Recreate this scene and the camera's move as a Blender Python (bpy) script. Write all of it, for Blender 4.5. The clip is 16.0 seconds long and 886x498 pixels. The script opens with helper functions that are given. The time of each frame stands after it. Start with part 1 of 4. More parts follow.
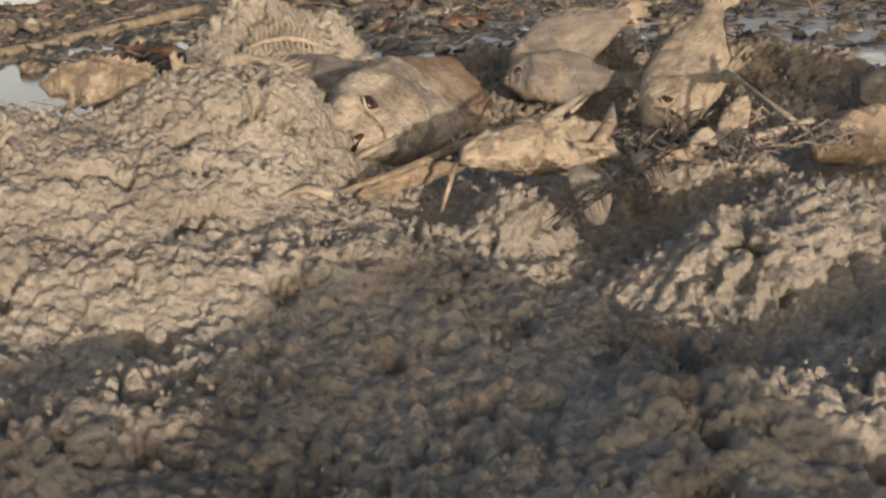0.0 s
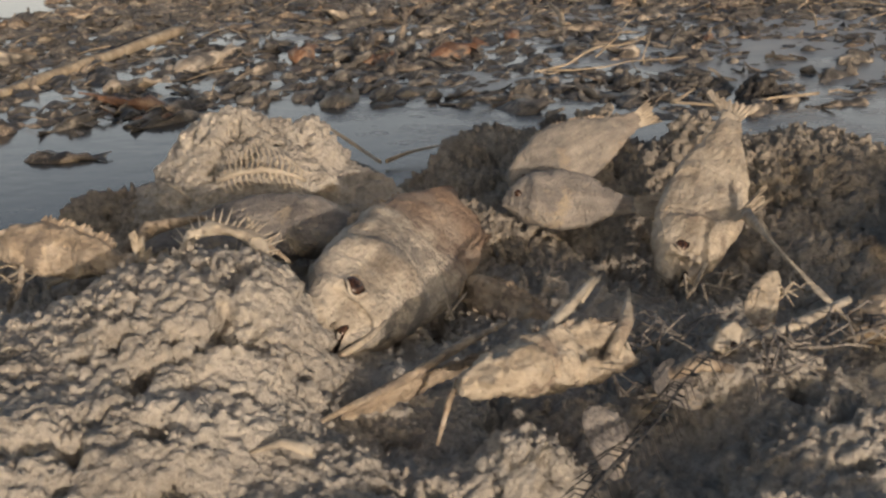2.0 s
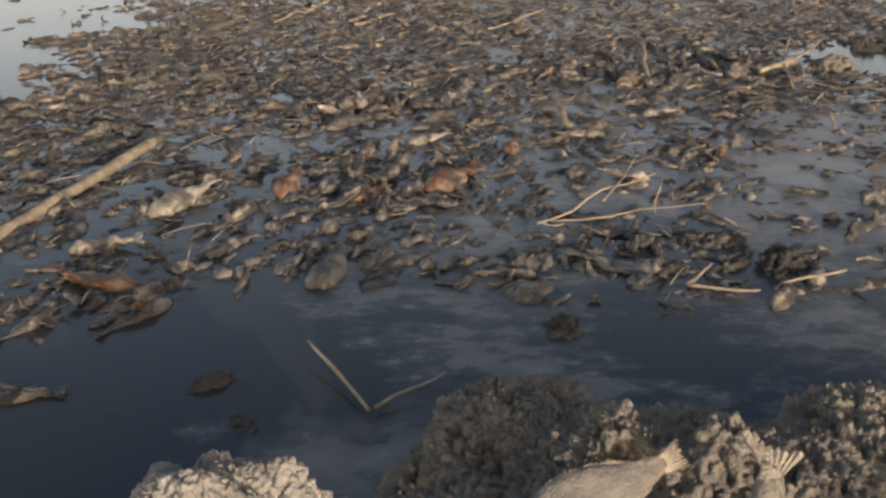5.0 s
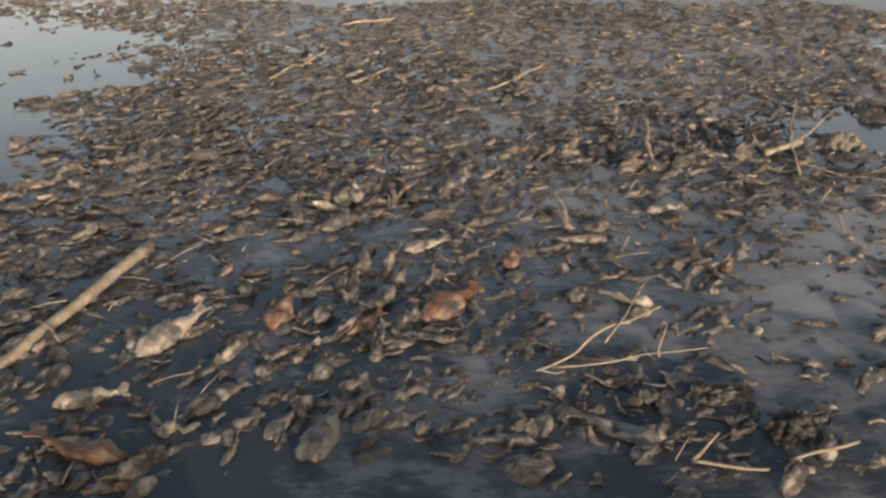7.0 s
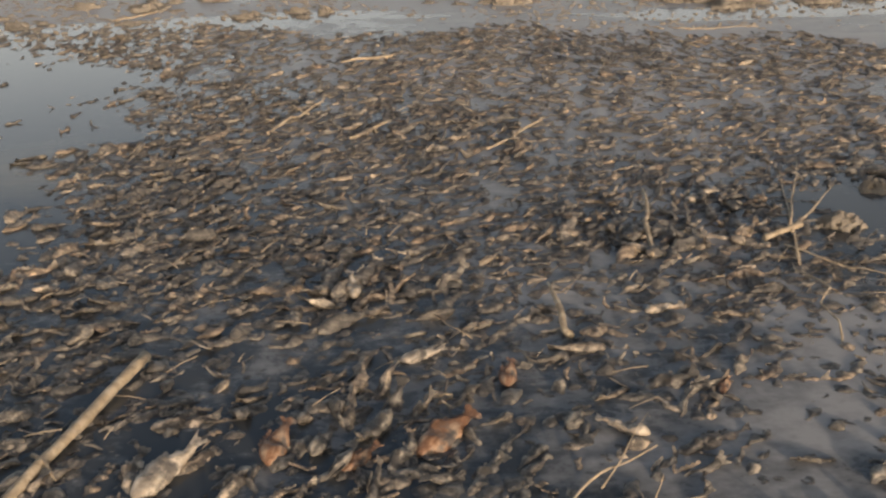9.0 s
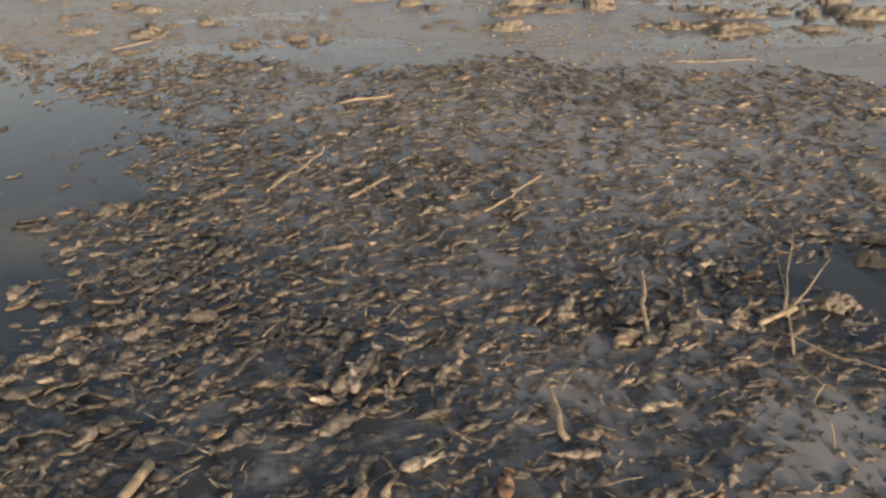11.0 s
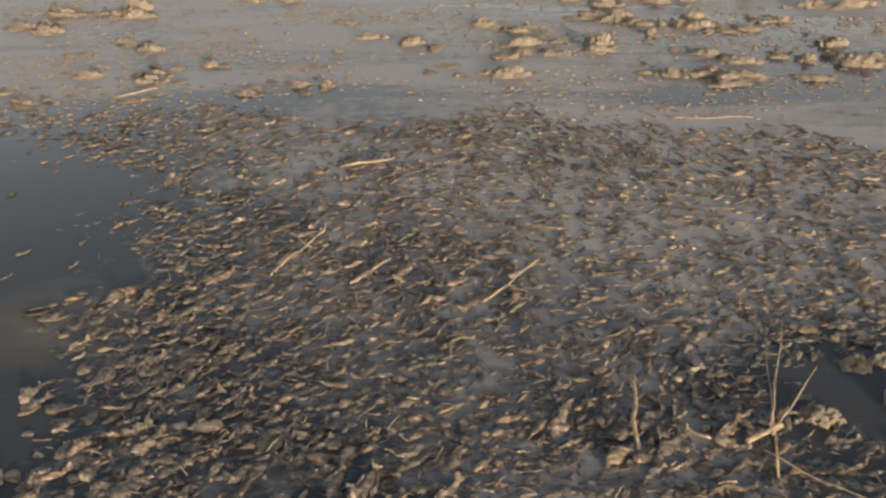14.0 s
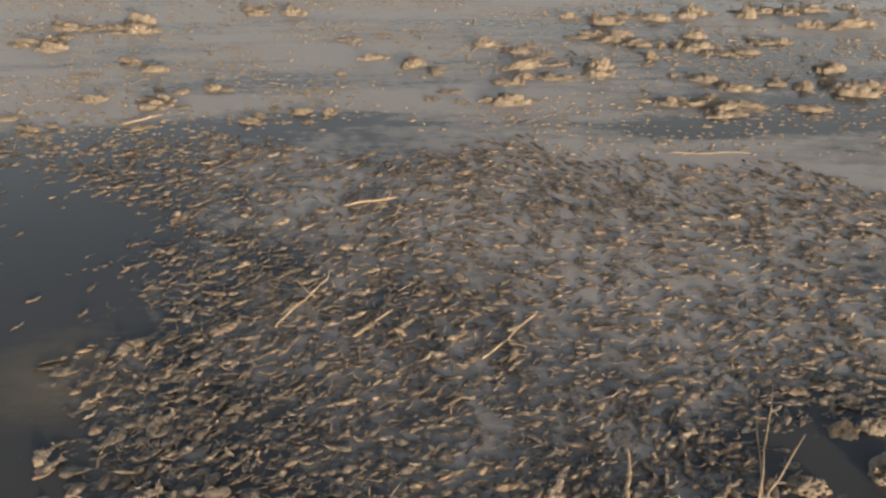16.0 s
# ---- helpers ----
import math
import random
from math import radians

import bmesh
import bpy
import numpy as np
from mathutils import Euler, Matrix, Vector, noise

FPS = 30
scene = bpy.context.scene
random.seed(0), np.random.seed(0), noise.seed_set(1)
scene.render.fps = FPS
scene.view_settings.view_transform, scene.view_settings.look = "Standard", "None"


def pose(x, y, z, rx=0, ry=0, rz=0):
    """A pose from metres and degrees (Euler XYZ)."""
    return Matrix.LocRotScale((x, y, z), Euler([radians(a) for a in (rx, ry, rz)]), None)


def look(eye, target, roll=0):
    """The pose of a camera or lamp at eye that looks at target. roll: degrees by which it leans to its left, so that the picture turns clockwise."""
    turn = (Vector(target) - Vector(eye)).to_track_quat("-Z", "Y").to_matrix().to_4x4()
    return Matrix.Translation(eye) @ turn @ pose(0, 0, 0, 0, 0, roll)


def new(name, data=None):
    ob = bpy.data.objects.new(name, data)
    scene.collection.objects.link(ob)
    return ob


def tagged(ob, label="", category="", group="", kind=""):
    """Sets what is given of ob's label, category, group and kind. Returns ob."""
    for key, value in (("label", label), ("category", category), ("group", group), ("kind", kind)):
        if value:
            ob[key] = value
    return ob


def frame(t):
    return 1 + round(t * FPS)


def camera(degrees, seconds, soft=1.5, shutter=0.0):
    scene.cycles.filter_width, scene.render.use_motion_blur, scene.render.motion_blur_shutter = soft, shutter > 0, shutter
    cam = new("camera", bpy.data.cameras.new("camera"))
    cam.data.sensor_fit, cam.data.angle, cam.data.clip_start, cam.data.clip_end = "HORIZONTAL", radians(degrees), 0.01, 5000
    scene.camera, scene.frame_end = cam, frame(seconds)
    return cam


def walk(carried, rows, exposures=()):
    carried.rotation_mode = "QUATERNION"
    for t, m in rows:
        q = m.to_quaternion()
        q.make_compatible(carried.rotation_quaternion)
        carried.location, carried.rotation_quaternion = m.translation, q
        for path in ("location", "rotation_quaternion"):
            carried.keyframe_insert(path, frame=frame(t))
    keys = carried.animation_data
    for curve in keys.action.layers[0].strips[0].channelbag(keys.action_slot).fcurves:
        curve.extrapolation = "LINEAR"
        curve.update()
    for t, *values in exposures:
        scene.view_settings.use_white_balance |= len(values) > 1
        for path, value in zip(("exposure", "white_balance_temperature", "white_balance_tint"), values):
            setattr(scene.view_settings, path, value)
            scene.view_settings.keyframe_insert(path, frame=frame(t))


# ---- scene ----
cam = camera(47.9, 16.0, soft=2.5)
PATH = [
    (0, (0.005, 0.014, 0.324), (-0.001, 1.912, -0.305), -0.4),
    (0.5, (0.004, 0.055, 0.364), (0.006, 1.945, -0.289), -0.5),
    (1, (0.01, 0.099, 0.399), (0.004, 1.989, -0.256), -0.8),
    (1.5, (0.01, 0.148, 0.445), (0.007, 2.033, -0.223), -0.8),
    (2, (0.004, 0.204, 0.51), (0.014, 2.076, -0.194), -0.7),
    (2.5, (0.003, 0.263, 0.579), (0.016, 2.124, -0.153), -0.5),
    (3, (0.003, 0.319, 0.637), (0.019, 2.178, -0.101), -0.4),
    (3.5, (0.006, 0.385, 0.706), (0.021, 2.238, -0.046), -0.5),
    (4, (0.009, 0.454, 0.78), (0.025, 2.301, 0.012), -0.8),
    (4.5, (0.011, 0.504, 0.831), (0.028, 2.355, 0.074), -0.9),
    (7, (0.031, 0.779, 1.205), (0.046, 2.62, 0.423), -0.9),
    (7.5, (0.034, 0.827, 1.291), (0.05, 2.664, 0.5), -0.9),
    (8, (0.037, 0.863, 1.363), (0.053, 2.7, 0.572), -0.9),
    (8.5, (0.044, 0.909, 1.465), (0.058, 2.739, 0.657), -0.9),
    (9, (0.049, 0.96, 1.577), (0.062, 2.78, 0.75), -0.9),
    (11.5, (0.059, 1.134, 2.066), (0.075, 2.93, 1.186), -0.8),
    (12, (0.066, 1.167, 2.159), (0.08, 2.959, 1.271), -0.7),
    (12.5, (0.069, 1.189, 2.248), (0.082, 2.978, 1.354), -0.7),
    (13, (0.071, 1.208, 2.337), (0.083, 2.994, 1.438), -0.6),
    (13.5, (0.072, 1.217, 2.432), (0.084, 3.001, 1.527), -0.5),
    (14, (0.073, 1.241, 2.533), (0.085, 3.02, 1.618), -0.5),
    (14.5, (0.068, 1.263, 2.65), (0.081, 3.034, 1.721), -0.4),
    (15, (0.066, 1.298, 2.777), (0.08, 3.06, 1.831), -0.2),
    (15.5, (0.055, 1.32, 2.873), (0.073, 3.078, 1.919), -0.1),
    (16, (0.058, 1.328, 2.968), (0.074, 3.083, 2.008), -0.0),
]
walk(cam, [(t, look(eye, target, roll)) for t, eye, target, roll in PATH], [(0.0, 0.12, 6350, 13), (2.5, 0.05, 6100, 13), (4.5, 0.15, 6000, 13), (7.0, 0.34, 6100, 13), (9.0, 0.42, 6350, 13), (12.0, 0.5, 6600, 13), (16.0, 0.6, 6750, 13)])


# ---- light ----
SUN_AZ, SUN_EL = 158.0, 8.2
world = bpy.data.worlds.new("evening_sky")
scene.world = world
world.use_nodes = True
wt = world.node_tree
sky = wt.nodes.new("ShaderNodeTexSky")
sky.sky_type, sky.sun_disc = "NISHITA", False
sky.sun_elevation, sky.sun_rotation = radians(SUN_EL), radians(SUN_AZ)
sky.air_density, sky.dust_density, sky.ozone_density = 1.0, 5.0, 1.0
back = wt.nodes["Background"]
back.inputs["Strength"].default_value = 0.146
# pale dust haze that thickens towards the horizon all round
where = wt.nodes.new("ShaderNodeTexCoord")
height = wt.nodes.new("ShaderNodeSeparateXYZ")
wt.links.new(where.outputs["Generated"], height.inputs[0])
haze = wt.nodes.new("ShaderNodeValToRGB")
for el, (at, c) in zip(haze.color_ramp.elements, ((0.0, (6.6, 5.9, 5.0)), (0.5, (0.0, 0.0, 0.0)))):
    el.position, el.color = at, (*c, 1)
haze.color_ramp.interpolation = "EASE"
wt.links.new(height.outputs["Z"], haze.inputs["Fac"])
air = wt.nodes.new("ShaderNodeMix")
air.data_type, air.blend_type = "RGBA", "ADD"
air.inputs[0].default_value = 1.0
wt.links.new(sky.outputs["Color"], air.inputs[6])
wt.links.new(haze.outputs["Color"], air.inputs[7])
wt.links.new(air.outputs[2], back.inputs["Color"])
sun = new("sun", bpy.data.lights.new("sun", "SUN"))
sun.data.energy, sun.data.angle, sun.data.color = 3.1, radians(0.6), (1.0, 0.82, 0.63)
a, e = radians(SUN_AZ), radians(SUN_EL)
sun.matrix_world = look((20 * math.sin(a), 20 * math.cos(a), 20 * math.tan(e)), (0, 0, 0))


# ---- noise on arrays ----
def chance(ix, iy, iz, salt):
    h = (ix.astype(np.uint32) * np.uint32(374761393) + iy.astype(np.uint32) * np.uint32(668265263)
         + iz.astype(np.uint32) * np.uint32(2246822519) + np.uint32(salt * 3266489917 % 4294967296))
    h = (h ^ (h >> np.uint32(13))) * np.uint32(1274126177)
    h = (h ^ (h >> np.uint32(16))) * np.uint32(2654435761)
    return ((h ^ (h >> np.uint32(15))) & np.uint32(0xFFFFFF)) / 16777216.0


def soft_noise(p, size, salt=0):
    """Smooth noise of -1 to 1 on an array of places."""
    q = p / size + 1000.0
    i = np.floor(q).astype(np.int64)
    f = q - i
    f = f * f * (3 - 2 * f)
    total = 0
    for dx in (0, 1):
        for dy in (0, 1):
            for dz in (0, 1):
                w = (f[:, 0] if dx else 1 - f[:, 0]) * (f[:, 1] if dy else 1 - f[:, 1]) * (f[:, 2] if dz else 1 - f[:, 2])
                total = total + w * chance(i[:, 0] + dx, i[:, 1] + dy, i[:, 2] + dz, salt)
    return total * 2 - 1


def fractal(p, size, octaves=4, salt=0):
    return sum(soft_noise(p, size / 2 ** k, salt + k) / 1.8 ** k for k in range(octaves))


def nodules(p, size, salt=0):
    """Height of round grains of about that size, packed over a surface."""
    q = p / size + 1000.0
    i = np.floor(q).astype(np.int64)
    best = np.zeros(len(p))
    for dx in (-1, 0, 1):
        for dy in (-1, 0, 1):
            for dz in (-1, 0, 1):
                c = (i[:, 0] + dx, i[:, 1] + dy, i[:, 2] + dz)
                d2 = sum((c[k] + chance(*c, salt + 11 * k + 1) - q[:, k]) ** 2 for k in range(3))
                r = 0.35 + 0.5 * chance(*c, salt + 77)
                best = np.maximum(best, np.sqrt(np.maximum(r * r - d2, 0)))
    return best * size


# ---- materials ----
def shader(name):
    m = bpy.data.materials.new(name)
    m.use_nodes = True
    return m, m.node_tree.nodes, m.node_tree.links, m.node_tree.nodes["Principled BSDF"]


def ramp(nodes, links, source, stops):
    r = nodes.new("ShaderNodeValToRGB")
    while len(r.color_ramp.elements) < len(stops):
        r.color_ramp.elements.new(0.5)
    for el, (at, c) in zip(r.color_ramp.elements, stops):
        el.position, el.color = at, (*c, 1)
    links.new(source, r.inputs["Fac"])
    return r.outputs["Color"]


def grain(nodes, links, size, detail=6, rough=0.6, coords="Object", stretch=None):
    co = nodes.new("ShaderNodeTexCoord")
    n = nodes.new("ShaderNodeTexNoise")
    n.inputs["Scale"].default_value = 1 / size
    n.inputs["Detail"].default_value = detail
    n.inputs["Roughness"].default_value = rough
    src = co.outputs[coords]
    if stretch:
        mp = nodes.new("ShaderNodeMapping")
        mp.inputs["Scale"].default_value = stretch
        links.new(src, mp.inputs["Vector"])
        src = mp.outputs["Vector"]
    links.new(src, n.inputs["Vector"])
    return n.outputs["Fac"]


def blend(nodes, links, fac, c1, c2, kind="MIX"):
    m = nodes.new("ShaderNodeMix")
    m.data_type, m.blend_type = "RGBA", kind
    for socket, v in ((m.inputs[0], fac), (m.inputs[6], c1), (m.inputs[7], c2)):
        if isinstance(v, (int, float)):
            socket.default_value = v
        elif isinstance(v, tuple):
            socket.default_value = (*v, 1)
        else:
            links.new(v, socket)
    return m.outputs[2]


def relief(nodes, links, bsdf, height, depth, strength=0.6):
    b = nodes.new("ShaderNodeBump")
    b.inputs["Distance"].default_value, b.inputs["Strength"].default_value = depth, strength
    links.new(height, b.inputs["Height"])
    links.new(b.outputs["Normal"], bsdf.inputs["Normal"])


def damp_shade_tone(nodes, links, source):
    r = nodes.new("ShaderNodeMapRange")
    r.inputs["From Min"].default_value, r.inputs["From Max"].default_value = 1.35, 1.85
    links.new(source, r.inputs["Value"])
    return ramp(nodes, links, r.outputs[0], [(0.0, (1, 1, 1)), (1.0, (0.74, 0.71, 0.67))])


def salt_material(name, dark, mid, pale, damp_shade=False):
    m, n, l, b = shader(name)
    fine = grain(n, l, 0.008, 8, 0.7)
    broad = grain(n, l, 0.11, 4)
    c = blend(n, l, 0.5, ramp(n, l, fine, [(0.3, dark), (0.52, mid), (0.75, pale)]),
              ramp(n, l, broad, [(0.3, dark), (0.5, mid), (0.7, pale)]))
    if damp_shade:
        # darker towards the shoreline: damp crust plus bank shade put into the colour
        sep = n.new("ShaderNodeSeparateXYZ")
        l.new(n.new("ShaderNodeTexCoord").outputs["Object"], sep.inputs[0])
        shoreward = n.new("ShaderNodeMath")
        shoreward.operation = "MULTIPLY_ADD"
        shoreward.inputs[1].default_value = 0.5
        l.new(broad, shoreward.inputs[0])
        l.new(sep.outputs["Y"], shoreward.inputs[2])
        c = blend(n, l, 1.0, c, damp_shade_tone(n, l, shoreward.outputs[0]), "MULTIPLY")
    l.new(c, b.inputs["Base Color"])
    b.inputs["Roughness"].default_value = 0.9
    b.inputs["Specular IOR Level"].default_value = 0.25
    v = n.new("ShaderNodeTexVoronoi")
    v.inputs["Scale"].default_value = 1 / 0.0065
    co = n.new("ShaderNodeTexCoord")
    l.new(co.outputs["Object"], v.inputs["Vector"])
    mix = n.new("ShaderNodeMath")
    mix.operation = "MULTIPLY_ADD"
    mix.inputs[1].default_value = -0.7
    l.new(v.outputs["Distance"], mix.inputs[0])
    l.new(fine, mix.inputs[2])
    relief(n, l, b, mix.outputs[0], 0.0065, 1.0)
    return m


SALT = salt_material("salt_crust", (0.2, 0.18, 0.155), (0.47, 0.43, 0.37), (0.68, 0.63, 0.55), damp_shade=True)
SALT_FAR = salt_material("salt_crust_wet", (0.12, 0.105, 0.086), (0.27, 0.238, 0.195), (0.45, 0.405, 0.34))


WET_SALT = salt_material("wet_crust", (0.06, 0.054, 0.048), (0.14, 0.128, 0.112), (0.26, 0.24, 0.21))


def skin_material(name, stops, patch, patch_at=0.56, size=0.03, scales=0.006, rough=0.75, spread=0.0, rust=None, fine_size=0.006):
    """Dried skin: streaky colour, stains with ragged edges, scale relief. spread: how much copies differ."""
    m, n, l, b = shader(name)
    streak = grain(n, l, size, 6, 0.65, stretch=(0.5, 1.4, 1.0))
    c = ramp(n, l, streak, stops)
    stain = grain(n, l, size * 1.7, 7, 0.7)
    f = ramp(n, l, stain, [(patch_at - 0.03, (0, 0, 0)), (patch_at + 0.05, (1, 1, 1))])
    c = blend(n, l, f, c, patch)
    if rust:
        co = n.new("ShaderNodeTexCoord")
        sep = n.new("ShaderNodeSeparateXYZ")
        l.new(co.outputs["Object"], sep.inputs[0])
        add = n.new("ShaderNodeMath")
        add.operation = "MULTIPLY_ADD"
        add.inputs[1].default_value = 0.25
        l.new(stain, add.inputs[0])
        l.new(sep.outputs["X"], add.inputs[2])
        c = blend(n, l, ramp(n, l, add.outputs[0], [(rust, (0, 0, 0)), (rust + 0.12, (0.8, 0.8, 0.8))]), c, (0.19, 0.115, 0.07))
    if spread:
        info = n.new("ShaderNodeObjectInfo")
        geo = n.new("ShaderNodeNewGeometry")
        add = n.new("ShaderNodeMath")
        add.operation = "ADD"
        l.new(info.outputs["Random"], add.inputs[0])
        l.new(geo.outputs["Random Per Island"], add.inputs[1])
        wrap = n.new("ShaderNodeMath")
        wrap.operation = "FRACT"
        l.new(add.outputs[0], wrap.inputs[0])
        tone = ramp(n, l, wrap.outputs[0], [(0.0, (0.3, 0.3, 0.31)), (0.45, (0.65, 0.63, 0.6)), (0.72, (0.9, 0.87, 0.82)), (0.86, (1.0, 0.8, 0.62)), (1.0, (1.6, 1.5, 1.35))])
        c = blend(n, l, spread, c, tone, "MULTIPLY")
    l.new(c, b.inputs["Base Color"])
    b.inputs["Roughness"].default_value = rough
    v = n.new("ShaderNodeTexVoronoi")
    v.inputs["Scale"].default_value = 1 / scales
    co = n.new("ShaderNodeTexCoord")
    l.new(co.outputs["Object"], v.inputs["Vector"])
    mix = n.new("ShaderNodeMath")
    mix.operation = "MULTIPLY_ADD"
    mix.inputs[1].default_value = 0.4
    l.new(v.outputs["Distance"], mix.inputs[0])
    l.new(stain, mix.inputs[2])
    fine = grain(n, l, fine_size, 6, 0.7)
    more = n.new("ShaderNodeMath")
    more.operation = "MULTIPLY_ADD"
    more.inputs[1].default_value = 0.5
    l.new(fine, more.inputs[0])
    l.new(mix.outputs[0], more.inputs[2])
    relief(n, l, b, more.outputs[0], 0.006, 0.9)
    return m


TAN_SKIN = skin_material("tan_dried_skin", [(0.3, (0.16, 0.12, 0.085)), (0.5, (0.36, 0.29, 0.21)), (0.7, (0.55, 0.46, 0.35))], (0.22, 0.18, 0.14), 0.57)
HEAD_SKIN = skin_material("head_skin", [(0.3, (0.14, 0.115, 0.09)), (0.46, (0.33, 0.285, 0.225)), (0.6, (0.52, 0.46, 0.37))], (0.19, 0.175, 0.155), 0.56, size=0.045, rust=0.31)
PALE_SKIN = skin_material("pale_dried_skin", [(0.3, (0.2, 0.165, 0.12)), (0.5, (0.42, 0.355, 0.27)), (0.7, (0.57, 0.5, 0.39))], (0.24, 0.19, 0.145), 0.6)
EDGED_SKIN = skin_material("grey_skin_with_rusty_tail", [(0.3, (0.12, 0.108, 0.1)), (0.5, (0.22, 0.2, 0.175)), (0.72, (0.4, 0.35, 0.29))], (0.3, 0.25, 0.19), 0.61, scales=0.004, rust=0.3)
GREY_SKIN = skin_material("grey_scaled_skin", [(0.3, (0.11, 0.1, 0.095)), (0.5, (0.21, 0.19, 0.17)), (0.72, (0.37, 0.33, 0.28))], (0.36, 0.3, 0.22), 0.61, scales=0.004)
FLOAT_SKIN = skin_material("sodden_skin", [(0.3, (0.075, 0.07, 0.065)), (0.5, (0.17, 0.156, 0.138)), (0.68, (0.44, 0.4, 0.335))], (0.09, 0.085, 0.08), 0.57, size=0.022, rough=0.6, spread=0.85)
# the same skins for fish of unit length, which are scaled down where they lie
UNIT = dict(size=0.17, scales=0.04, fine_size=0.05)
FLOAT_NEAR = skin_material("sodden_fish_skin", [(0.3, (0.05, 0.047, 0.044)), (0.48, (0.125, 0.115, 0.1)), (0.62, (0.42, 0.375, 0.31))], (0.06, 0.056, 0.052), 0.53, rough=0.55, spread=0.75, **UNIT)
RUST_NEAR = skin_material("rusty_fish_skin", [(0.3, (0.05, 0.032, 0.022)), (0.5, (0.2, 0.1, 0.052)), (0.7, (0.42, 0.3, 0.2))], (0.12, 0.1, 0.085), 0.57, rough=0.6, **UNIT)
TAN_NEAR = skin_material("bleached_fish_skin", [(0.3, (0.12, 0.1, 0.08)), (0.5, (0.34, 0.285, 0.22)), (0.68, (0.56, 0.49, 0.39))], (0.16, 0.14, 0.115), 0.57, rough=0.65, **UNIT)
AWASH_SKIN = skin_material("grey_awash_skin", [(0.3, (0.05, 0.048, 0.044)), (0.5, (0.13, 0.12, 0.105)), (0.68, (0.32, 0.285, 0.23))], (0.22, 0.19, 0.15), 0.58, rough=0.5, **UNIT)
BONE = skin_material("bleached_bone", [(0.3, (0.3, 0.25, 0.19)), (0.5, (0.47, 0.41, 0.32)), (0.7, (0.6, 0.54, 0.44))], (0.4, 0.32, 0.23), 0.66, scales=0.01)
REED = skin_material("dry_reed", [(0.3, (0.2, 0.155, 0.105)), (0.5, (0.36, 0.29, 0.2)), (0.7, (0.5, 0.42, 0.31))], (0.2, 0.15, 0.1), 0.64, size=0.05, scales=0.02)
FEATHER = skin_material("dark_feather", [(0.3, (0.03, 0.028, 0.026)), (0.5, (0.07, 0.065, 0.06)), (0.7, (0.15, 0.14, 0.125))], (0.04, 0.035, 0.03), 0.6)
MUD = skin_material("black_mud", [(0.3, (0.02, 0.018, 0.016)), (0.5, (0.045, 0.04, 0.035)), (0.7, (0.1, 0.09, 0.075))], (0.16, 0.14, 0.12), 0.62, rough=0.6)
m, n, l, b = shader("eye_hollow")
l.new(ramp(n, l, grain(n, l, 0.004), [(0.35, (0.012, 0.008, 0.006)), (0.7, (0.09, 0.04, 0.02))]), b.inputs["Base Color"])
b.inputs["Roughness"].default_value = 0.25
EYE = m

# Dark shallow water, dusty grey film in drifting patches, far sky reflection painted in.
m, n, l, b = shader("lake_water")
co = n.new("ShaderNodeTexCoord")
sep = n.new("ShaderNodeSeparateXYZ")
l.new(co.outputs["Object"], sep.inputs[0])
AT_X, AT_Y = sep.outputs["X"], sep.outputs["Y"]


def ranged(source, a, b2, c, d):
    r = n.new("ShaderNodeMapRange")
    for key, v in (("From Min", a), ("From Max", b2), ("To Min", c), ("To Max", d)):
        r.inputs[key].default_value = v
    l.new(source, r.inputs["Value"])
    return r.outputs[0]


def maths(kind, *values):
    r = n.new("ShaderNodeMath")
    r.operation = kind
    for socket, v in zip(r.inputs, values):
        if isinstance(v, (int, float)):
            socket.default_value = v
        else:
            l.new(v, socket)
    return r.outputs[0]


def total(*values):
    out = values[0]
    for v in values[1:]:
        out = maths("ADD", out, v)
    return out


def round_place(x, y, inner, outer, amount):
    """A patch round a place: the amount within, nothing outside."""
    d = n.new("ShaderNodeVectorMath")
    d.operation = "DISTANCE"
    l.new(co.outputs["Object"], d.inputs[0])
    d.inputs[1].default_value = (x, y, 0.0)
    ragged = maths("MULTIPLY_ADD", small, 0.5, d.outputs["Value"])
    return ranged(ragged, inner + 0.25, outer + 0.25, amount, 0.0)


big = grain(n, l, 1.1, 6, 0.62, stretch=(1.0, 0.75, 1))
small = grain(n, l, 0.12, 8, 0.7, stretch=(0.7, 1.2, 1))
medium = grain(n, l, 0.35, 5, 0.6)
streak = grain(n, l, 1.3, 6, 0.62, stretch=(0.28, 1.3, 1))
on_mat = total(ranged(AT_X, -1.6, 1.3, -0.4, 0.04), ranged(AT_X, -2.3, -1.5, -0.4, 0.0), ranged(AT_Y, 2.3, 3.1, -0.15, 0.0), ranged(AT_Y, 4.5, 7.0, 0.0, 0.22), maths("MULTIPLY_ADD", big, 1.3, -0.15), maths("MULTIPLY_ADD", medium, 0.7, -0.35))
# open lake: the pale colour is part film, part painted sky reflection
lake_film_sky = total(ranged(AT_X, -4.0, 3.0, 0.2, -0.17), ranged(AT_Y, 9.2, 11.5, 0.0, 0.16), maths("MULTIPLY_ADD", streak, 3.2, -1.14))
beyond = ranged(total(maths("MULTIPLY_ADD", big, 0.8, AT_Y), ranged(AT_X, 1.0, 3.2, 0.0, 0.7)), 8.7, 9.3, 0.0, 1.0)
zone = n.new("ShaderNodeMix")
l.new(beyond, zone.inputs[0])
l.new(on_mat, zone.inputs[2])
l.new(lake_film_sky, zone.inputs[3])
cover = total(zone.outputs[0], maths("MULTIPLY_ADD", small, 0.9, -0.2), round_place(1.95, 4.72, 0.5, 0.9, -0.55), round_place(2.75, 6.46, 0.1, 0.5, -0.4), round_place(-0.07, 1.84, 0.05, 0.3, 0.34))
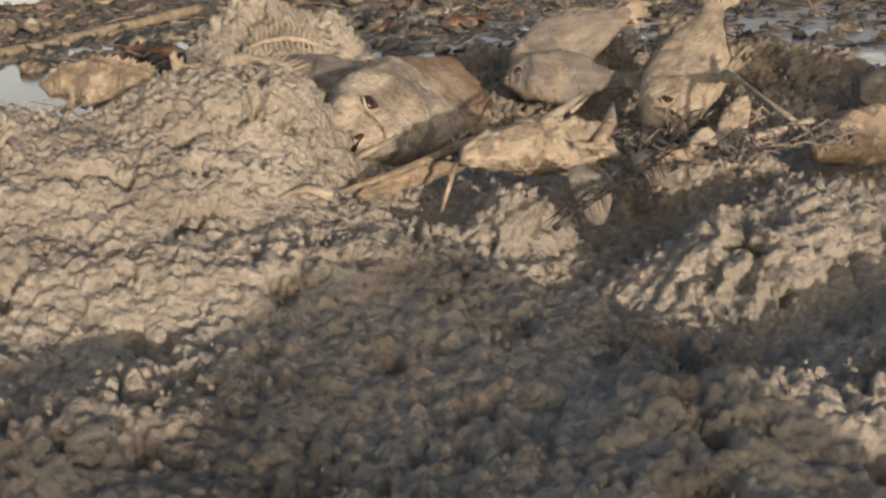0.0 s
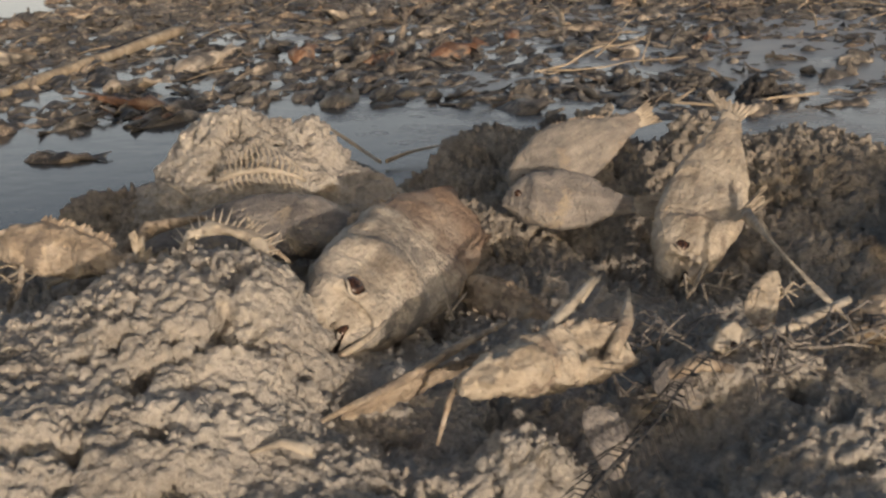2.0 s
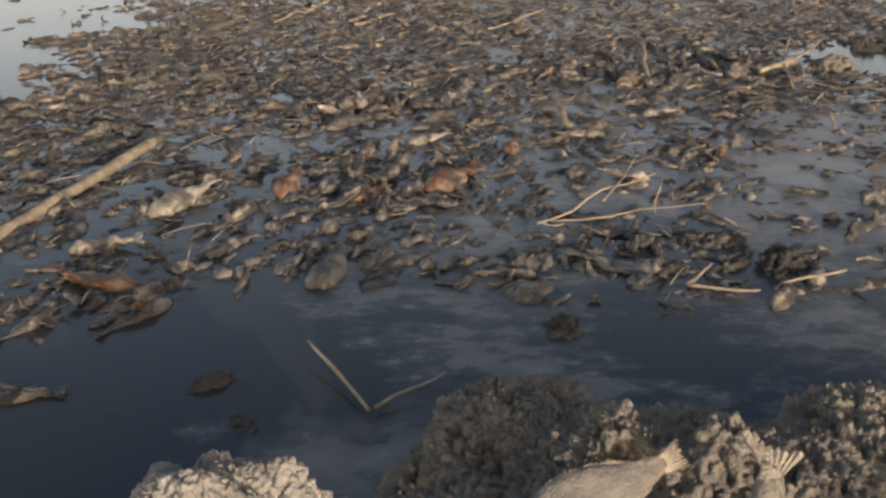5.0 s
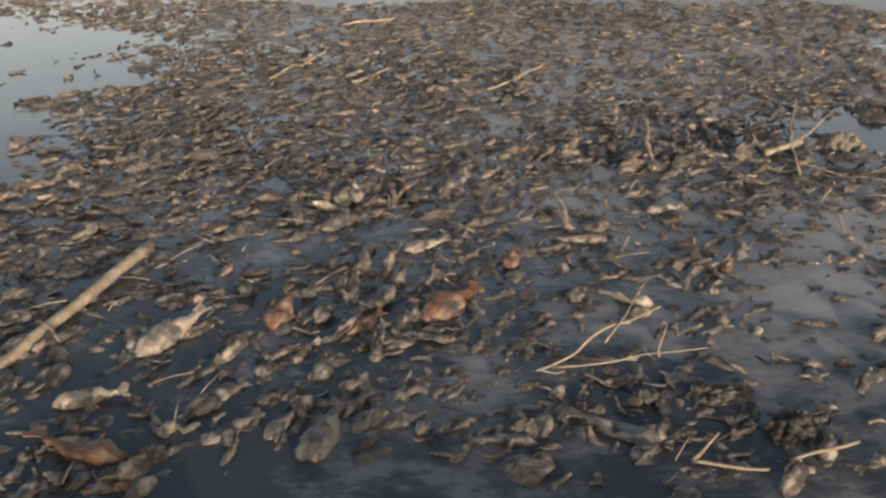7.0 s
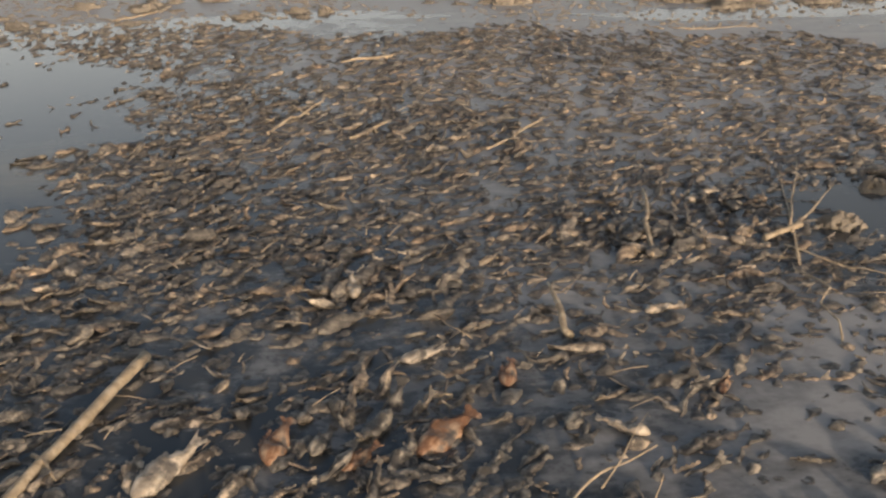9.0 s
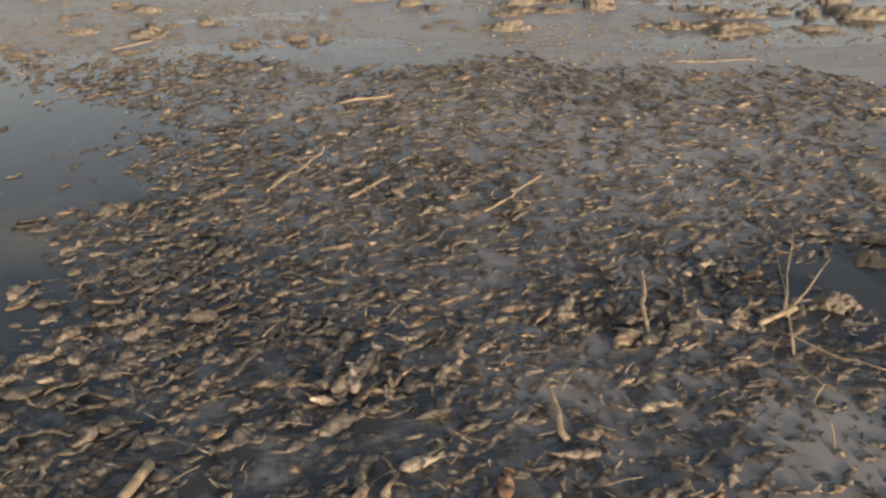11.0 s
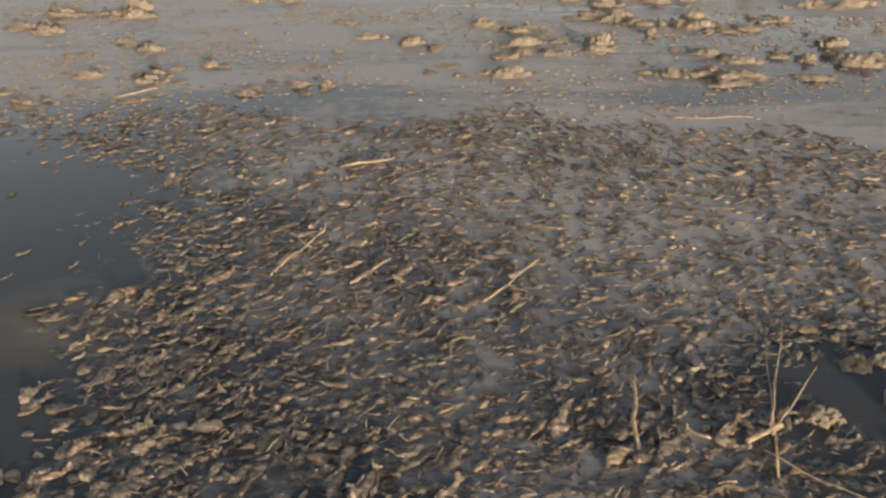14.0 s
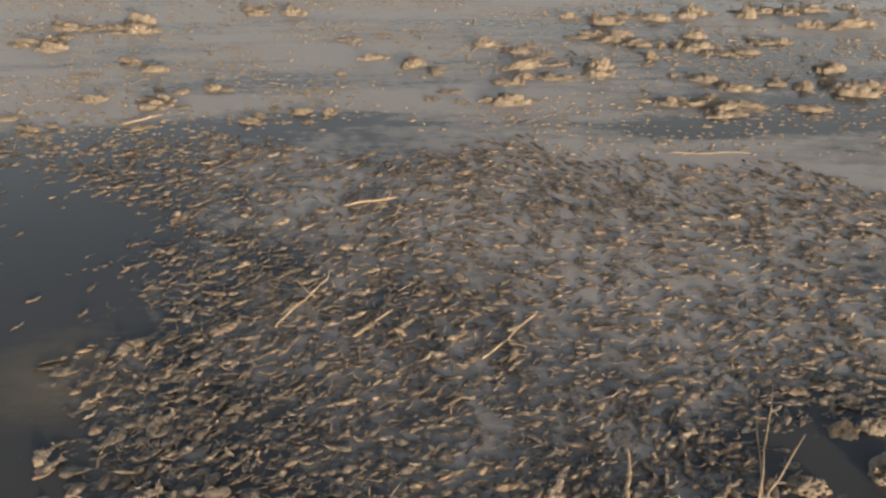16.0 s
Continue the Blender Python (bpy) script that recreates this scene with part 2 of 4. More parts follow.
film = ramp(n, l, cover, [(0.48, (0.06, 0.06, 0.06)), (0.88, (0.95, 0.95, 0.95))])
tint = blend(n, l, film, (0.038, 0.041, 0.042), (0.32, 0.312, 0.303))
tint = blend(n, l, round_place(-1.82, 5.45, 0.15, 0.5, 0.8), tint, (0.13, 0.115, 0.085))
l.new(tint, b.inputs["Base Color"])
l.new(ramp(n, l, film, [(0.0, (0.1, 0.1, 0.1)), (0.35, (0.3, 0.3, 0.3)), (1.0, (0.45, 0.45, 0.45))]), b.inputs["Roughness"])
b.inputs["IOR"].default_value = 1.333
relief(n, l, b, total(grain(n, l, 0.05, 3), maths("MULTIPLY", small, 0.6)), 0.003, 0.2)
WATER = m


# ---- building helpers ----
def mesh(name, verts, faces, material, smooth=True):
    me = bpy.data.meshes.new(name)
    me.from_pydata([tuple(v) for v in np.asarray(verts, float)], [], faces)
    if smooth:
        me.polygons.foreach_set("use_smooth", [True] * len(me.polygons))
    me.materials.append(material)
    me.update()
    return me


def part(name, data, parent, label=""):
    ob = new(name, data)
    ob.parent = parent
    return tagged(ob, label)


def thing(name, m, label, category, group=""):
    ob = new(name)
    ob.matrix_world = m
    ob.empty_display_size = 0.02
    return tagged(ob, label, category, group)


def grid_faces(rows, cols, closed=False):
    out = []
    for i in range(rows - 1):
        for j in range(cols if closed else cols - 1):
            k = (j + 1) % cols
            out.append((i * cols + j, i * cols + k, (i + 1) * cols + k, (i + 1) * cols + j))
    return out


def join(pieces):
    verts, faces, base = [], [], 0
    for v, f in pieces:
        verts.append(np.asarray(v, float).reshape(-1, 3))
        faces += [tuple(base + k for k in face) for face in f]
        base += len(verts[-1])
    return np.concatenate(verts), faces


def tube(points, radii, sides=8, rough=0.0, salt=0):
    """A tapered stick or bone along a line of points."""
    p = np.array(points, float)
    r = np.interp(np.linspace(0, 1, len(p)), np.linspace(0, 1, len(radii)), radii)
    way = np.gradient(p, axis=0)
    way /= np.linalg.norm(way, axis=1)[:, None] + 1e-9
    ref = np.array([0.13, 0.21, 0.97]) if abs(way[0, 2]) < 0.9 else np.array([1.0, 0, 0.1])
    u = np.cross(way, ref)
    u /= np.linalg.norm(u, axis=1)[:, None]
    w = np.cross(way, u)
    ang = np.linspace(0, 2 * np.pi, sides, endpoint=False)
    v = p[:, None] + r[:, None, None] * (np.cos(ang)[None, :, None] * u[:, None] + np.sin(ang)[None, :, None] * w[:, None])
    v = v.reshape(-1, 3)
    if rough:
        v = v + rough * np.stack([soft_noise(v, 0.012, salt + k) for k in range(3)], 1)
    f = grid_faces(len(p), sides, True)
    f += [tuple(range(sides))[::-1], tuple(range((len(p) - 1) * sides, len(p) * sides))]
    return v, f


def wander(a, b, count, sway, salt):
    """Points from a to b that stray a little sideways."""
    t = np.linspace(0, 1, count)[:, None]
    p = np.array(a) * (1 - t) + np.array(b) * t
    off = np.stack([soft_noise(p, 0.11, salt + k) for k in range(3)], 1)
    return p + sway * off * np.sin(np.pi * t) ** 0.5


def fish_body(L, H, W, n=30, m=20, salt=0, bend=0.0, lift=0.0, cut=1.0, rough=0.08, sunk=0.35, gape=0.0, blunt=0.0):
    """A fish on its side, mouth at the origin, tail towards +x, back towards +y. cut: the share that is left of it."""
    s = np.linspace(0, cut, n)
    top = np.interp(s, [0, 0.06, 0.16, 0.3, 0.45, 0.65, 0.85, 1], [0.06, 0.26, 0.42, 0.51, 0.53, 0.42, 0.19, 0.12]) * H
    low = np.interp(s, [0, 0.06, 0.16, 0.3, 0.45, 0.65, 0.85, 1], [0.09, 0.2, 0.31, 0.39, 0.41, 0.33, 0.16, 0.12]) * H
    thick = np.interp(s, [0, 0.08, 0.2, 0.4, 0.65, 0.85, 1], [0.1, 0.28, 0.46, 0.5, 0.36, 0.16, 0.06]) * W
    if blunt:
        top = top + blunt * H * np.interp(s, [0, 0.03, 0.1, 0.2, 0.35], [0.1, 0.22, 0.14, 0.07, 0.0])
        thick = thick + blunt * W * np.interp(s, [0, 0.03, 0.1, 0.25], [0.14, 0.15, 0.08, 0.0])
    ang = np.linspace(0, 2 * np.pi, m, endpoint=False)
    c, d = np.cos(ang), np.sin(ang)
    y = np.where(c > 0, top[:, None], low[:, None]) * np.sign(c) * np.abs(c) ** 0.85
    z = thick[:, None] * np.sign(d) * np.abs(d) ** 0.9
    x = np.repeat((s * L)[:, None], m, 1)
    # gill cover stands proud behind the head, the flank sinks in
    bow = s[:, None] + 0.07 * c[None] ** 2
    gill = np.clip((bow - 0.2) / 0.06, 0, 1) - np.clip((bow - 0.275) / 0.012, 0, 1)
    z = z + d * np.abs(d) * gill * (0.11 if n > 30 else 0.07) * W
    z = z - np.clip(d, 0, 1) ** 2 * (sunk * W * 0.5 * np.exp(-((s - 0.5) / 0.17) ** 2))[:, None]
    if gape:
        x = x + gape * L * np.where((np.abs(c) < 0.6) & (s[:, None] < 0.07), 1, 0)
    v = np.stack([x, y, z], -1).reshape(-1, 3)
    v = v + rough * W * np.stack([fractal(v + salt, 0.25 * H, 4, salt + 9 * k) for k in range(3)], 1) * np.array([0.6, 0.6, 1])
    if n > 30:
        v = v + 0.028 * W * np.stack([fractal(v * np.array([1, 0.8, 1]), 0.09 * H, 3, salt + 70 + k) for k in range(3)], 1)
    u = v[:, 0] / L
    v[:, 1] += bend * L * (u - 0.4) ** 2
    v[:, 2] += lift * L * (u - 0.4) ** 2
    if cut < 1:
        edge = v.reshape(n, m, 3)
        edge[-1, :, 0] += 0.02 * L * np.sin(ang * 3 + salt) + 0.015 * L * np.cos(ang * 7)
        v = edge.reshape(-1, 3)
    f = grid_faces(n, m, True) + [tuple(range(m))[::-1], tuple(range((n - 1) * m, n * m))]
    return v, f


def fin(length, root, tip, rays=9, salt=0, thick=0.0012, ragged=0.3, curl=0.0):
    """A stiff dried fin: a fan of rays with a torn outer edge, from the origin towards +x."""
    a = np.linspace(-1, 1, rays * 2 + 1)
    rows = []
    rnd = random.Random(salt)
    torn = [1 - ragged * rnd.random() * (0.5 if k % 2 else 1.0) for k in range(len(a))]
    for i, t in enumerate((0, 0.35, 0.7, 1.0)):
        for k, q in enumerate(a):
            reach = length * t * (torn[k] if t > 0.5 else 1) * (1 - 0.18 * (1 - abs(q)))
            ridge = 0.0016 * (1 if k % 2 else -1) * t
            rows.append((reach, q * (root + (tip - root) * t) / 2, ridge + curl * t * t * length))
    v = np.array(rows)
    cols, n = len(a), len(rows)
    two = np.concatenate([v + (0, 0, thick), v - (0, 0, thick)])
    f = grid_faces(4, cols)
    f = f + [tuple(n + k for k in q[::-1]) for q in f]
    rim = [k for k in range(cols)] + [r * cols + cols - 1 for r in (1, 2, 3)] + [3 * cols + k for k in range(cols - 2, -1, -1)] + [r * cols for r in (2, 1)]
    f += [(rim[k - 1], rim[k], n + rim[k], n + rim[k - 1]) for k in range(len(rim))]
    return two, f


def spiny_fin(start, end, height, spines, salt=0, lean=0.35, z=0.0):
    """Back fin between two points of the back, in the fish's own plane, with spines of uneven length."""
    rnd = random.Random(salt)
    a, b2 = np.array(start), np.array(end)
    way = (b2 - a) / np.linalg.norm(b2 - a)
    out = np.array([-way[1], way[0]]) * (1 if -way[1] * 0 + way[0] > 0 else -1)
    up, lo = [], []
    for k in range(spines * 2 + 1):
        t = k / (spines * 2)
        h = height * (0.55 + 0.45 * math.sin(math.pi * min(1, t + 0.2))) * (1.0 if k % 2 else 0.45 + 0.3 * rnd.random())
        p = a + (b2 - a) * t
        q = p + out * h + way * h * lean
        lo.append((p[0] - out[0] * 0.003, p[1] - out[1] * 0.003))
        up.append((q[0], q[1]))
    v = []
    for side in (0.0011, -0.0011):
        v += [(x, y, z + side) for x, y in lo] + [(x, y, z + side * 0.5 + 0.002 * rnd.uniform(-1, 1)) for x, y in up]
    c = spines * 2 + 1
    f = grid_faces(2, c)
    f = f + [tuple(2 * c + k for k in q[::-1]) for q in f]
    rim = list(range(c)) + [c + k for k in range(c - 1, -1, -1)]
    f += [(rim[k - 1], rim[k], 2 * c + rim[k], 2 * c + rim[k - 1]) for k in range(len(rim))]
    return np.array(v), f


def ball(radius, seg=12, rings=8, squash=(1, 1, 1)):
    th = np.linspace(0.02, np.pi - 0.02, rings)
    ph = np.linspace(0, 2 * np.pi, seg, endpoint=False)
    v = np.array([(math.sin(t) * math.cos(p), math.sin(t) * math.sin(p), math.cos(t)) for t in th for p in ph]) * radius * np.array(squash)
    return v, grid_faces(rings, seg, True) + [tuple(range(seg)), tuple(range((rings - 1) * seg, rings * seg))[::-1]]


def lay(mouth, tail, back):
    """The pose of a fish from its mouth to its tail, its back towards a direction. Returns the pose and the length."""
    x = Vector(tail) - Vector(mouth)
    length = x.length
    x.normalize()
    y = Vector(back) - x * Vector(back).dot(x)
    y.normalize()
    z = x.cross(y)
    m = Matrix((x, y, z)).transposed().to_4x4()
    m.translation = mouth
    return m, length


def moved(piece, m):
    v, f = piece
    r, t = np.array(m.to_3x3()), np.array(m.translation)
    return v @ r.T + t, f


def big_fish(mouth, tail, back, H, W, material, label, salt, tail_len=0.0, flip=False, eye=None, dorsal=None, pectoral=None, cut=1.0, tail_spread=2.2, **shape):
    """A dried fish with its fins and eye; flip: it shows its other side."""
    m, length = lay(mouth, tail, back)
    if flip:
        m = m @ Matrix.Diagonal((1, 1, -1, 1))
    L = (length - tail_len) / cut
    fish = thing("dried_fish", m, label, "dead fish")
    v, f = fish_body(L, H, W, 60, 40, salt, cut=cut, **shape)
    if flip:
        f = [q[::-1] for q in f]
    part("body", mesh("body", v, f, material), fish)
    if tail_len:
        tv, tf = fin(tail_len * 1.15, H * 0.22, H * 0.22 * tail_spread, 8, salt, 0.0018, 0.3)
        tv[:, 0] += L * 0.97
        u = tv[:, 0] / L
        tv[:, 1] += shape.get("bend", 0) * L * (u - 0.4) ** 2
        tv[:, 2] += shape.get("lift", 0) * L * (u - 0.4) ** 2
        part("tail_fin", mesh("tail_fin", tv, tf, PALE_SKIN, False), fish, "pale split tail fin")
    if dorsal:
        s0, s1, h = dorsal
        prof = lambda s: float(np.interp(s, [0, 0.16, 0.3, 0.45, 0.65, 0.85, 1], [0.03, 0.34, 0.5, 0.53, 0.42, 0.19, 0.12])) * H
        pieces = []
        cuts = np.linspace(s0, s1, 5)
        for k in range(4):
            p, q = cuts[k], cuts[k + 1]
            off = [shape.get("bend", 0) * L * (w - 0.4) ** 2 for w in (p, q)]
            pieces.append(spiny_fin((p * L, prof(p) * 0.95 + off[0]), (q * L, prof(q) * 0.95 + off[1]), h, 4, salt + k))
        dv, df = join(pieces)
        dv[:, 2] += shape.get("lift", 0) * L * (dv[:, 0] / L - 0.4) ** 2
        part("back_fin", mesh("back_fin", dv, df, TAN_SKIN, False), fish, "torn spiny back fin")
    if pectoral:
        s, yy, ln, turn = pectoral
        pv, pf = moved(fin(ln, H * 0.07, H * 0.2, 5, salt + 5, 0.0012, 0.5, 0.2), pose(s * L, yy * H, W * 0.46, 0, -14, turn))
        part("side_fin", mesh("side_fin", pv, pf, PALE_SKIN, False), fish, "stiff dried side fin")
    if shape.get("gape"):
        # shade inside the mouth is put in as a dark ball
        part("mouth", mesh("mouth", *moved(ball(0.11 * H, 14, 8, (0.75, 0.35, 0.9)), pose(0.035 * L, -0.02 * H, 0.02 * W, 0, 0, 12)), EYE), fish, "dark ball shading the open mouth")
        jawline = [(0.11 * L, -0.17 * H, 0.3 * W), (0.06 * L, -0.16 * H, 0.22 * W), (0.005 * L, -0.14 * H, 0.12 * W), (-0.015 * L, -0.11 * H, -0.06 * W)]
        part("lower_jaw", mesh("lower_jaw", *tube(jawline, [0.012 * H, 0.024 * H, 0.022 * H], 8, 0.012 * H, salt), PALE_SKIN), fish, "pale lower jaw bone")
    if eye:
        s, yy, r = eye
        w = float(np.interp(s, [0, 0.08, 0.2, 0.4], [0.1, 0.28, 0.46, 0.5])) * W
        ring = [(math.cos(t) * r * 1.15, math.sin(t) * r * 1.1, 0.25 * r * math.sin(3 * t)) for t in np.linspace(0, 2 * np.pi, 18)]
        place = pose(s * L, yy * H, w * (1.0 + 0.3 * shape.get("blunt", 0)))
        ball_part = part("eye", mesh("eye", *moved(ball(r, 16, 10, (1, 1, 0.55)), place), EYE), fish, "sunken dark eye")
        part("eye_socket", mesh("eye_socket", *moved(tube(ring, [r * 0.16], 8, 0.0008, salt), pose(s * L, yy * H, w * (1.06 + 0.3 * shape.get("blunt", 0)))), material), ball_part, "wrinkled ring of skin")
    return fish


# ---- ground: the crusted bank, the lake bed and an added ridge behind ----
SHORE_X = [-60, -3, -1.2, -0.75, -0.58, -0.3, -0.12, -0.05, 0.08, 0.23, 0.37, 0.52, 0.73, 0.82, 1.3, 3, 60]
SHORE_Y = [-4, 0.2, 1.15, 1.45, 1.66, 1.72, 1.72, 1.86, 2.1, 2.17, 2.08, 2.02, 2.14, 2.06, 2.0, 1.6, -4]
# centre, half widths, top height
MOUNDS = [
    (-0.29, 0.94, 0.24, 0.25, 0.13),
    (-0.225, 1.075, 0.17, 0.14, 0.175), (-0.30, 0.93, 0.2, 0.13, 0.118), (-0.21, 0.81, 0.22, 0.12, 0.08),
    (-0.47, 0.98, 0.12, 0.16, 0.15), (-0.45, 0.78, 0.2, 0.14, 0.085),
    (0.075, 0.905, 0.055, 0.05, 0.085), (-0.085, 0.90, 0.06, 0.05, 0.075), (0.26, 0.775, 0.12, 0.08, 0.1),
    (0.36, 0.92, 0.12, 0.1, 0.085), (0.30, 1.05, 0.13, 0.07, 0.09), (0.15, 0.53, 0.08, 0.06, 0.07), (0.42, 0.62, 0.16, 0.12, 0.085),
    (0.25, 1.72, 0.09, 0.1, 0.165), (0.24, 1.70, 0.2, 0.22, 0.115), (0.12, 1.83, 0.15, 0.24, 0.1), (0.09, 1.62, 0.14, 0.15, 0.075), (0.15, 1.30, 0.13, 0.11, 0.055),
    (0.50, 1.63, 0.18, 0.2, 0.135), (0.64, 1.80, 0.16, 0.2, 0.098), (0.40, 1.69, 0.06, 0.06, 0.165), (0.76, 1.45, 0.22, 0.3, 0.12), (0.47, 1.38, 0.14, 0.15, 0.08),
    (-0.45, 1.56, 0.13, 0.12, 0.09), (-0.23, 1.53, 0.24, 0.17, 0.07), (-0.02, 1.62, 0.08, 0.08, 0.05),
]


def bank(x, y):
    """The height of the ground, smooth, before its crust."""
    flat = np.stack([x, y, 0 * x], 1)
    edge = y - np.interp(x, SHORE_X, SHORE_Y) - 0.05 * soft_noise(flat, 0.16, 3)
    t = np.clip((edge + 0.16) / 0.24, 0, 1)
    t = t * t * (3 - 2 * t)
    near = np.clip((0.9 - y) / 0.4, 0, 1)
    z = (0.036 + 0.012 * near + 0.018 * soft_noise(flat, 0.11, 5)) * (1 - t) - 0.09 * t
    for k, (cx, cy, rx, ry, h) in enumerate(MOUNDS):
        d = np.hypot((x - cx) / rx, (y - cy) / ry) * (1 + 0.22 * soft_noise(flat + k, 0.09, 20 + k))
        w = 1 - np.clip((d - 0.26) / 0.9, 0, 1)
        w = w * w * (3 - 2 * w)
        z = np.maximum(z, z + (h - z) * w)
    # unseen ridge added behind the camera's start; its heights shape the sun's shade
    r = np.clip((-0.35 - y) / 0.55, 0, 1)
    shade_ridge = np.interp(x, [-1.5, -0.3, -0.05, 0.45, 0.56, 0.72, 0.8, 1.0, 1.06, 1.2, 1.26, 1.4, 1.46, 2.0, 2.6], [0.18, 0.18, 0.25, 0.27, 0.31, 0.31, 0.2, 0.2, 0.345, 0.345, 0.39, 0.39, 0.5, 0.5, 0.3])
    shade_ridge = shade_ridge + 0.02 * soft_noise(flat, 0.22, 8) + 0.015 * soft_noise(flat, 0.09, 9)
    fade = np.clip((-1.1 - y) / 0.5, 0, 1)
    shade_ridge = shade_ridge + (0.16 + 0.03 * soft_noise(flat, 0.5, 10) - shade_ridge) * fade * fade * (3 - 2 * fade)
    return z + (shade_ridge - z) * r * r * (3 - 2 * r)


def spread(mid, far, growth=1.16):
    mid, lo, step = list(mid), mid[0], mid[1] - mid[0]
    out, d = [], step
    left, right = [lo], [mid[-1]]
    while left[0] > -far:
        d *= growth
        left.insert(0, left[0] - min(d, 400))
    d = mid[-1] - mid[-2]
    while right[-1] < far:
        d *= growth
        right.append(right[-1] + min(d, 400))
    return np.array(left[:-1] + mid + right[1:])


def crust(p, normal, amount=1.0):
    """Pushes places out along their normals into crumbly knobs."""
    bent = p + 0.004 * np.stack([fractal(p, 0.03, 2, 31 + 5 * k) for k in range(3)], 1)
    lumps = nodules(bent, 0.042, 1)
    big = nodules(bent, 0.021, 4)
    mid = nodules(bent, 0.0115, 2)
    small = nodules(p, 0.0068, 3)
    pits = np.clip(fractal(p, 0.03, 4, 51) - 0.32, 0, 1)
    patch = np.clip(0.6 + 0.6 * soft_noise(p, 0.08, 6), 0, 1)
    h = 0.12 * lumps + (0.05 + 0.25 * patch) * big + 0.7 * mid + 0.9 * small + 0.005 * fractal(p, 0.05, 4, 12) - 0.05 * pits - 0.011
    return p + normal * (h * amount)[:, None]


gx, gy = spread(np.arange(-0.7, 0.86, 0.003), 1500), spread(np.concatenate([np.arange(0.34, 1.3, 0.0027), np.arange(1.3, 2.22, 0.0036)]), 1500)
X, Y = np.meshgrid(gx, gy)
xx, yy = X.ravel(), Y.ravel()
zz = bank(xx, yy)
Z = zz.reshape(X.shape)
dzx, dzy = np.gradient(Z, gx, axis=1), np.gradient(Z, gy, axis=0)
nrm = np.stack([-dzx.ravel(), -dzy.ravel(), np.ones(len(xx))], 1)
nrm /= np.linalg.norm(nrm, axis=1)[:, None]
P = np.stack([xx, yy, zz], 1)
core = (xx > -0.9) & (xx < 1.1) & (yy > 0.1) & (yy < 2.4)
# coarser knobs towards the water
P[core] = crust(P[core], nrm[core], 1 + 0.8 * np.clip((yy[core] - 1.15) / 0.3, 0, 1))
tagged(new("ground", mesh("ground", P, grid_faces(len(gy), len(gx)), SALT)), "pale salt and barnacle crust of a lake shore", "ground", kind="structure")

wv = [(-1500, 0.0, 0), (1500, 0.0, 0), (1500, 2500, 0), (-1500, 2500, 0)]
tagged(new("water", mesh("water", wv, [(0, 1, 2, 3)], WATER)), "dark shallow lake water with drifting grey film", "water", kind="structure")


# ---- loose crumbs of crust on the bank ----
def crumb(rnd, size):
    v, f = ball(size, 5, 4)
    v = v * np.array([rnd.uniform(0.7, 1.3) for _ in range(3)])
    v += np.array([[rnd.uniform(-0.3, 0.3) * size for _ in range(3)] for _ in v])
    return v, f


def scattered_crumbs(count, seed):
    rnd = random.Random(seed)
    places = np.array([(rnd.uniform(-0.65, 0.85), 0.35 + 1.75 * rnd.random() ** 1.3) for _ in range(count)])
    height = bank(places[:, 0], places[:, 1])
    shapes = [crumb(rnd, 1.0) for _ in range(14)]
    pieces = []
    for (x, y), z in zip(places, height):
        if z < 0.01:
            continue
        v, f = shapes[rnd.randrange(14)]
        size = 0.0013 + 0.0032 * rnd.random() ** 3
        a = rnd.uniform(0, 6.28)
        c, s = math.cos(a), math.sin(a)
        w = v * size
        pieces.append((np.stack([w[:, 0] * c - w[:, 1] * s + x, w[:, 0] * s + w[:, 1] * c + y, w[:, 2] + z + 0.001], 1), f))
    return join(pieces)


tagged(new("crust_crumbs", mesh("crust_crumbs", *scattered_crumbs(3200, 4), SALT, False)), "loose pale crumbs of salt crust on the bank", "salt crumbs", kind="stuff")


def clump_mesh(rx, ry, h, salt, material, seg=90, rings=60, knob=1.0):
    """A knobbly lump of crust that sits on the ground, its foot at z = 0."""
    th = np.linspace(0.0, 0.62 * np.pi, rings)
    ph = np.linspace(0, 2 * np.pi, seg, endpoint=False)
    T, F = np.meshgrid(th, ph, indexing="ij")
    d = np.stack([np.sin(T) * np.cos(F), np.sin(T) * np.sin(F), np.cos(T)], -1).reshape(-1, 3)
    v = d * np.array([rx, ry, h])
    v = v * (1 + 0.28 * fractal(d + salt, 0.9, 3, salt))[:, None]
    if knob == 1.0:
        v = crust(v + salt, d, 1.1) - salt
    else:
        v = v + d * (knob * (0.5 * nodules(v + salt, 0.03 * knob, salt) + 0.7 * nodules(v, 0.014 * knob, salt + 2) + 0.01 * fractal(v, 0.03, 3, salt)))[:, None]
    return mesh("salt_clump", v, grid_faces(rings, seg, True), material)


def clump(x, y, z, rx, ry, h, salt, material, label, turn=0, group="", **more):
    ob = new("salt_clump", clump_mesh(rx, ry, h, salt, material, **more))
    ob.matrix_world = pose(x, y, z, 0, 0, turn)
    return tagged(ob, label, "salt clump", group)


DRY_SALT = salt_material("dry_crust", (0.2, 0.18, 0.155), (0.47, 0.43, 0.37), (0.68, 0.63, 0.55))
clump(-0.235, 1.545, 0.03, 0.2, 0.12, 0.195, 3, DRY_SALT, "pale knobbly salt clump with a small skeleton on it", seg=150, rings=110)
clump(0.405, 1.675, 0.1, 0.03, 0.03, 0.06, 8, DRY_SALT, "small knob of salt crust on the bank", seg=60, rings=40)

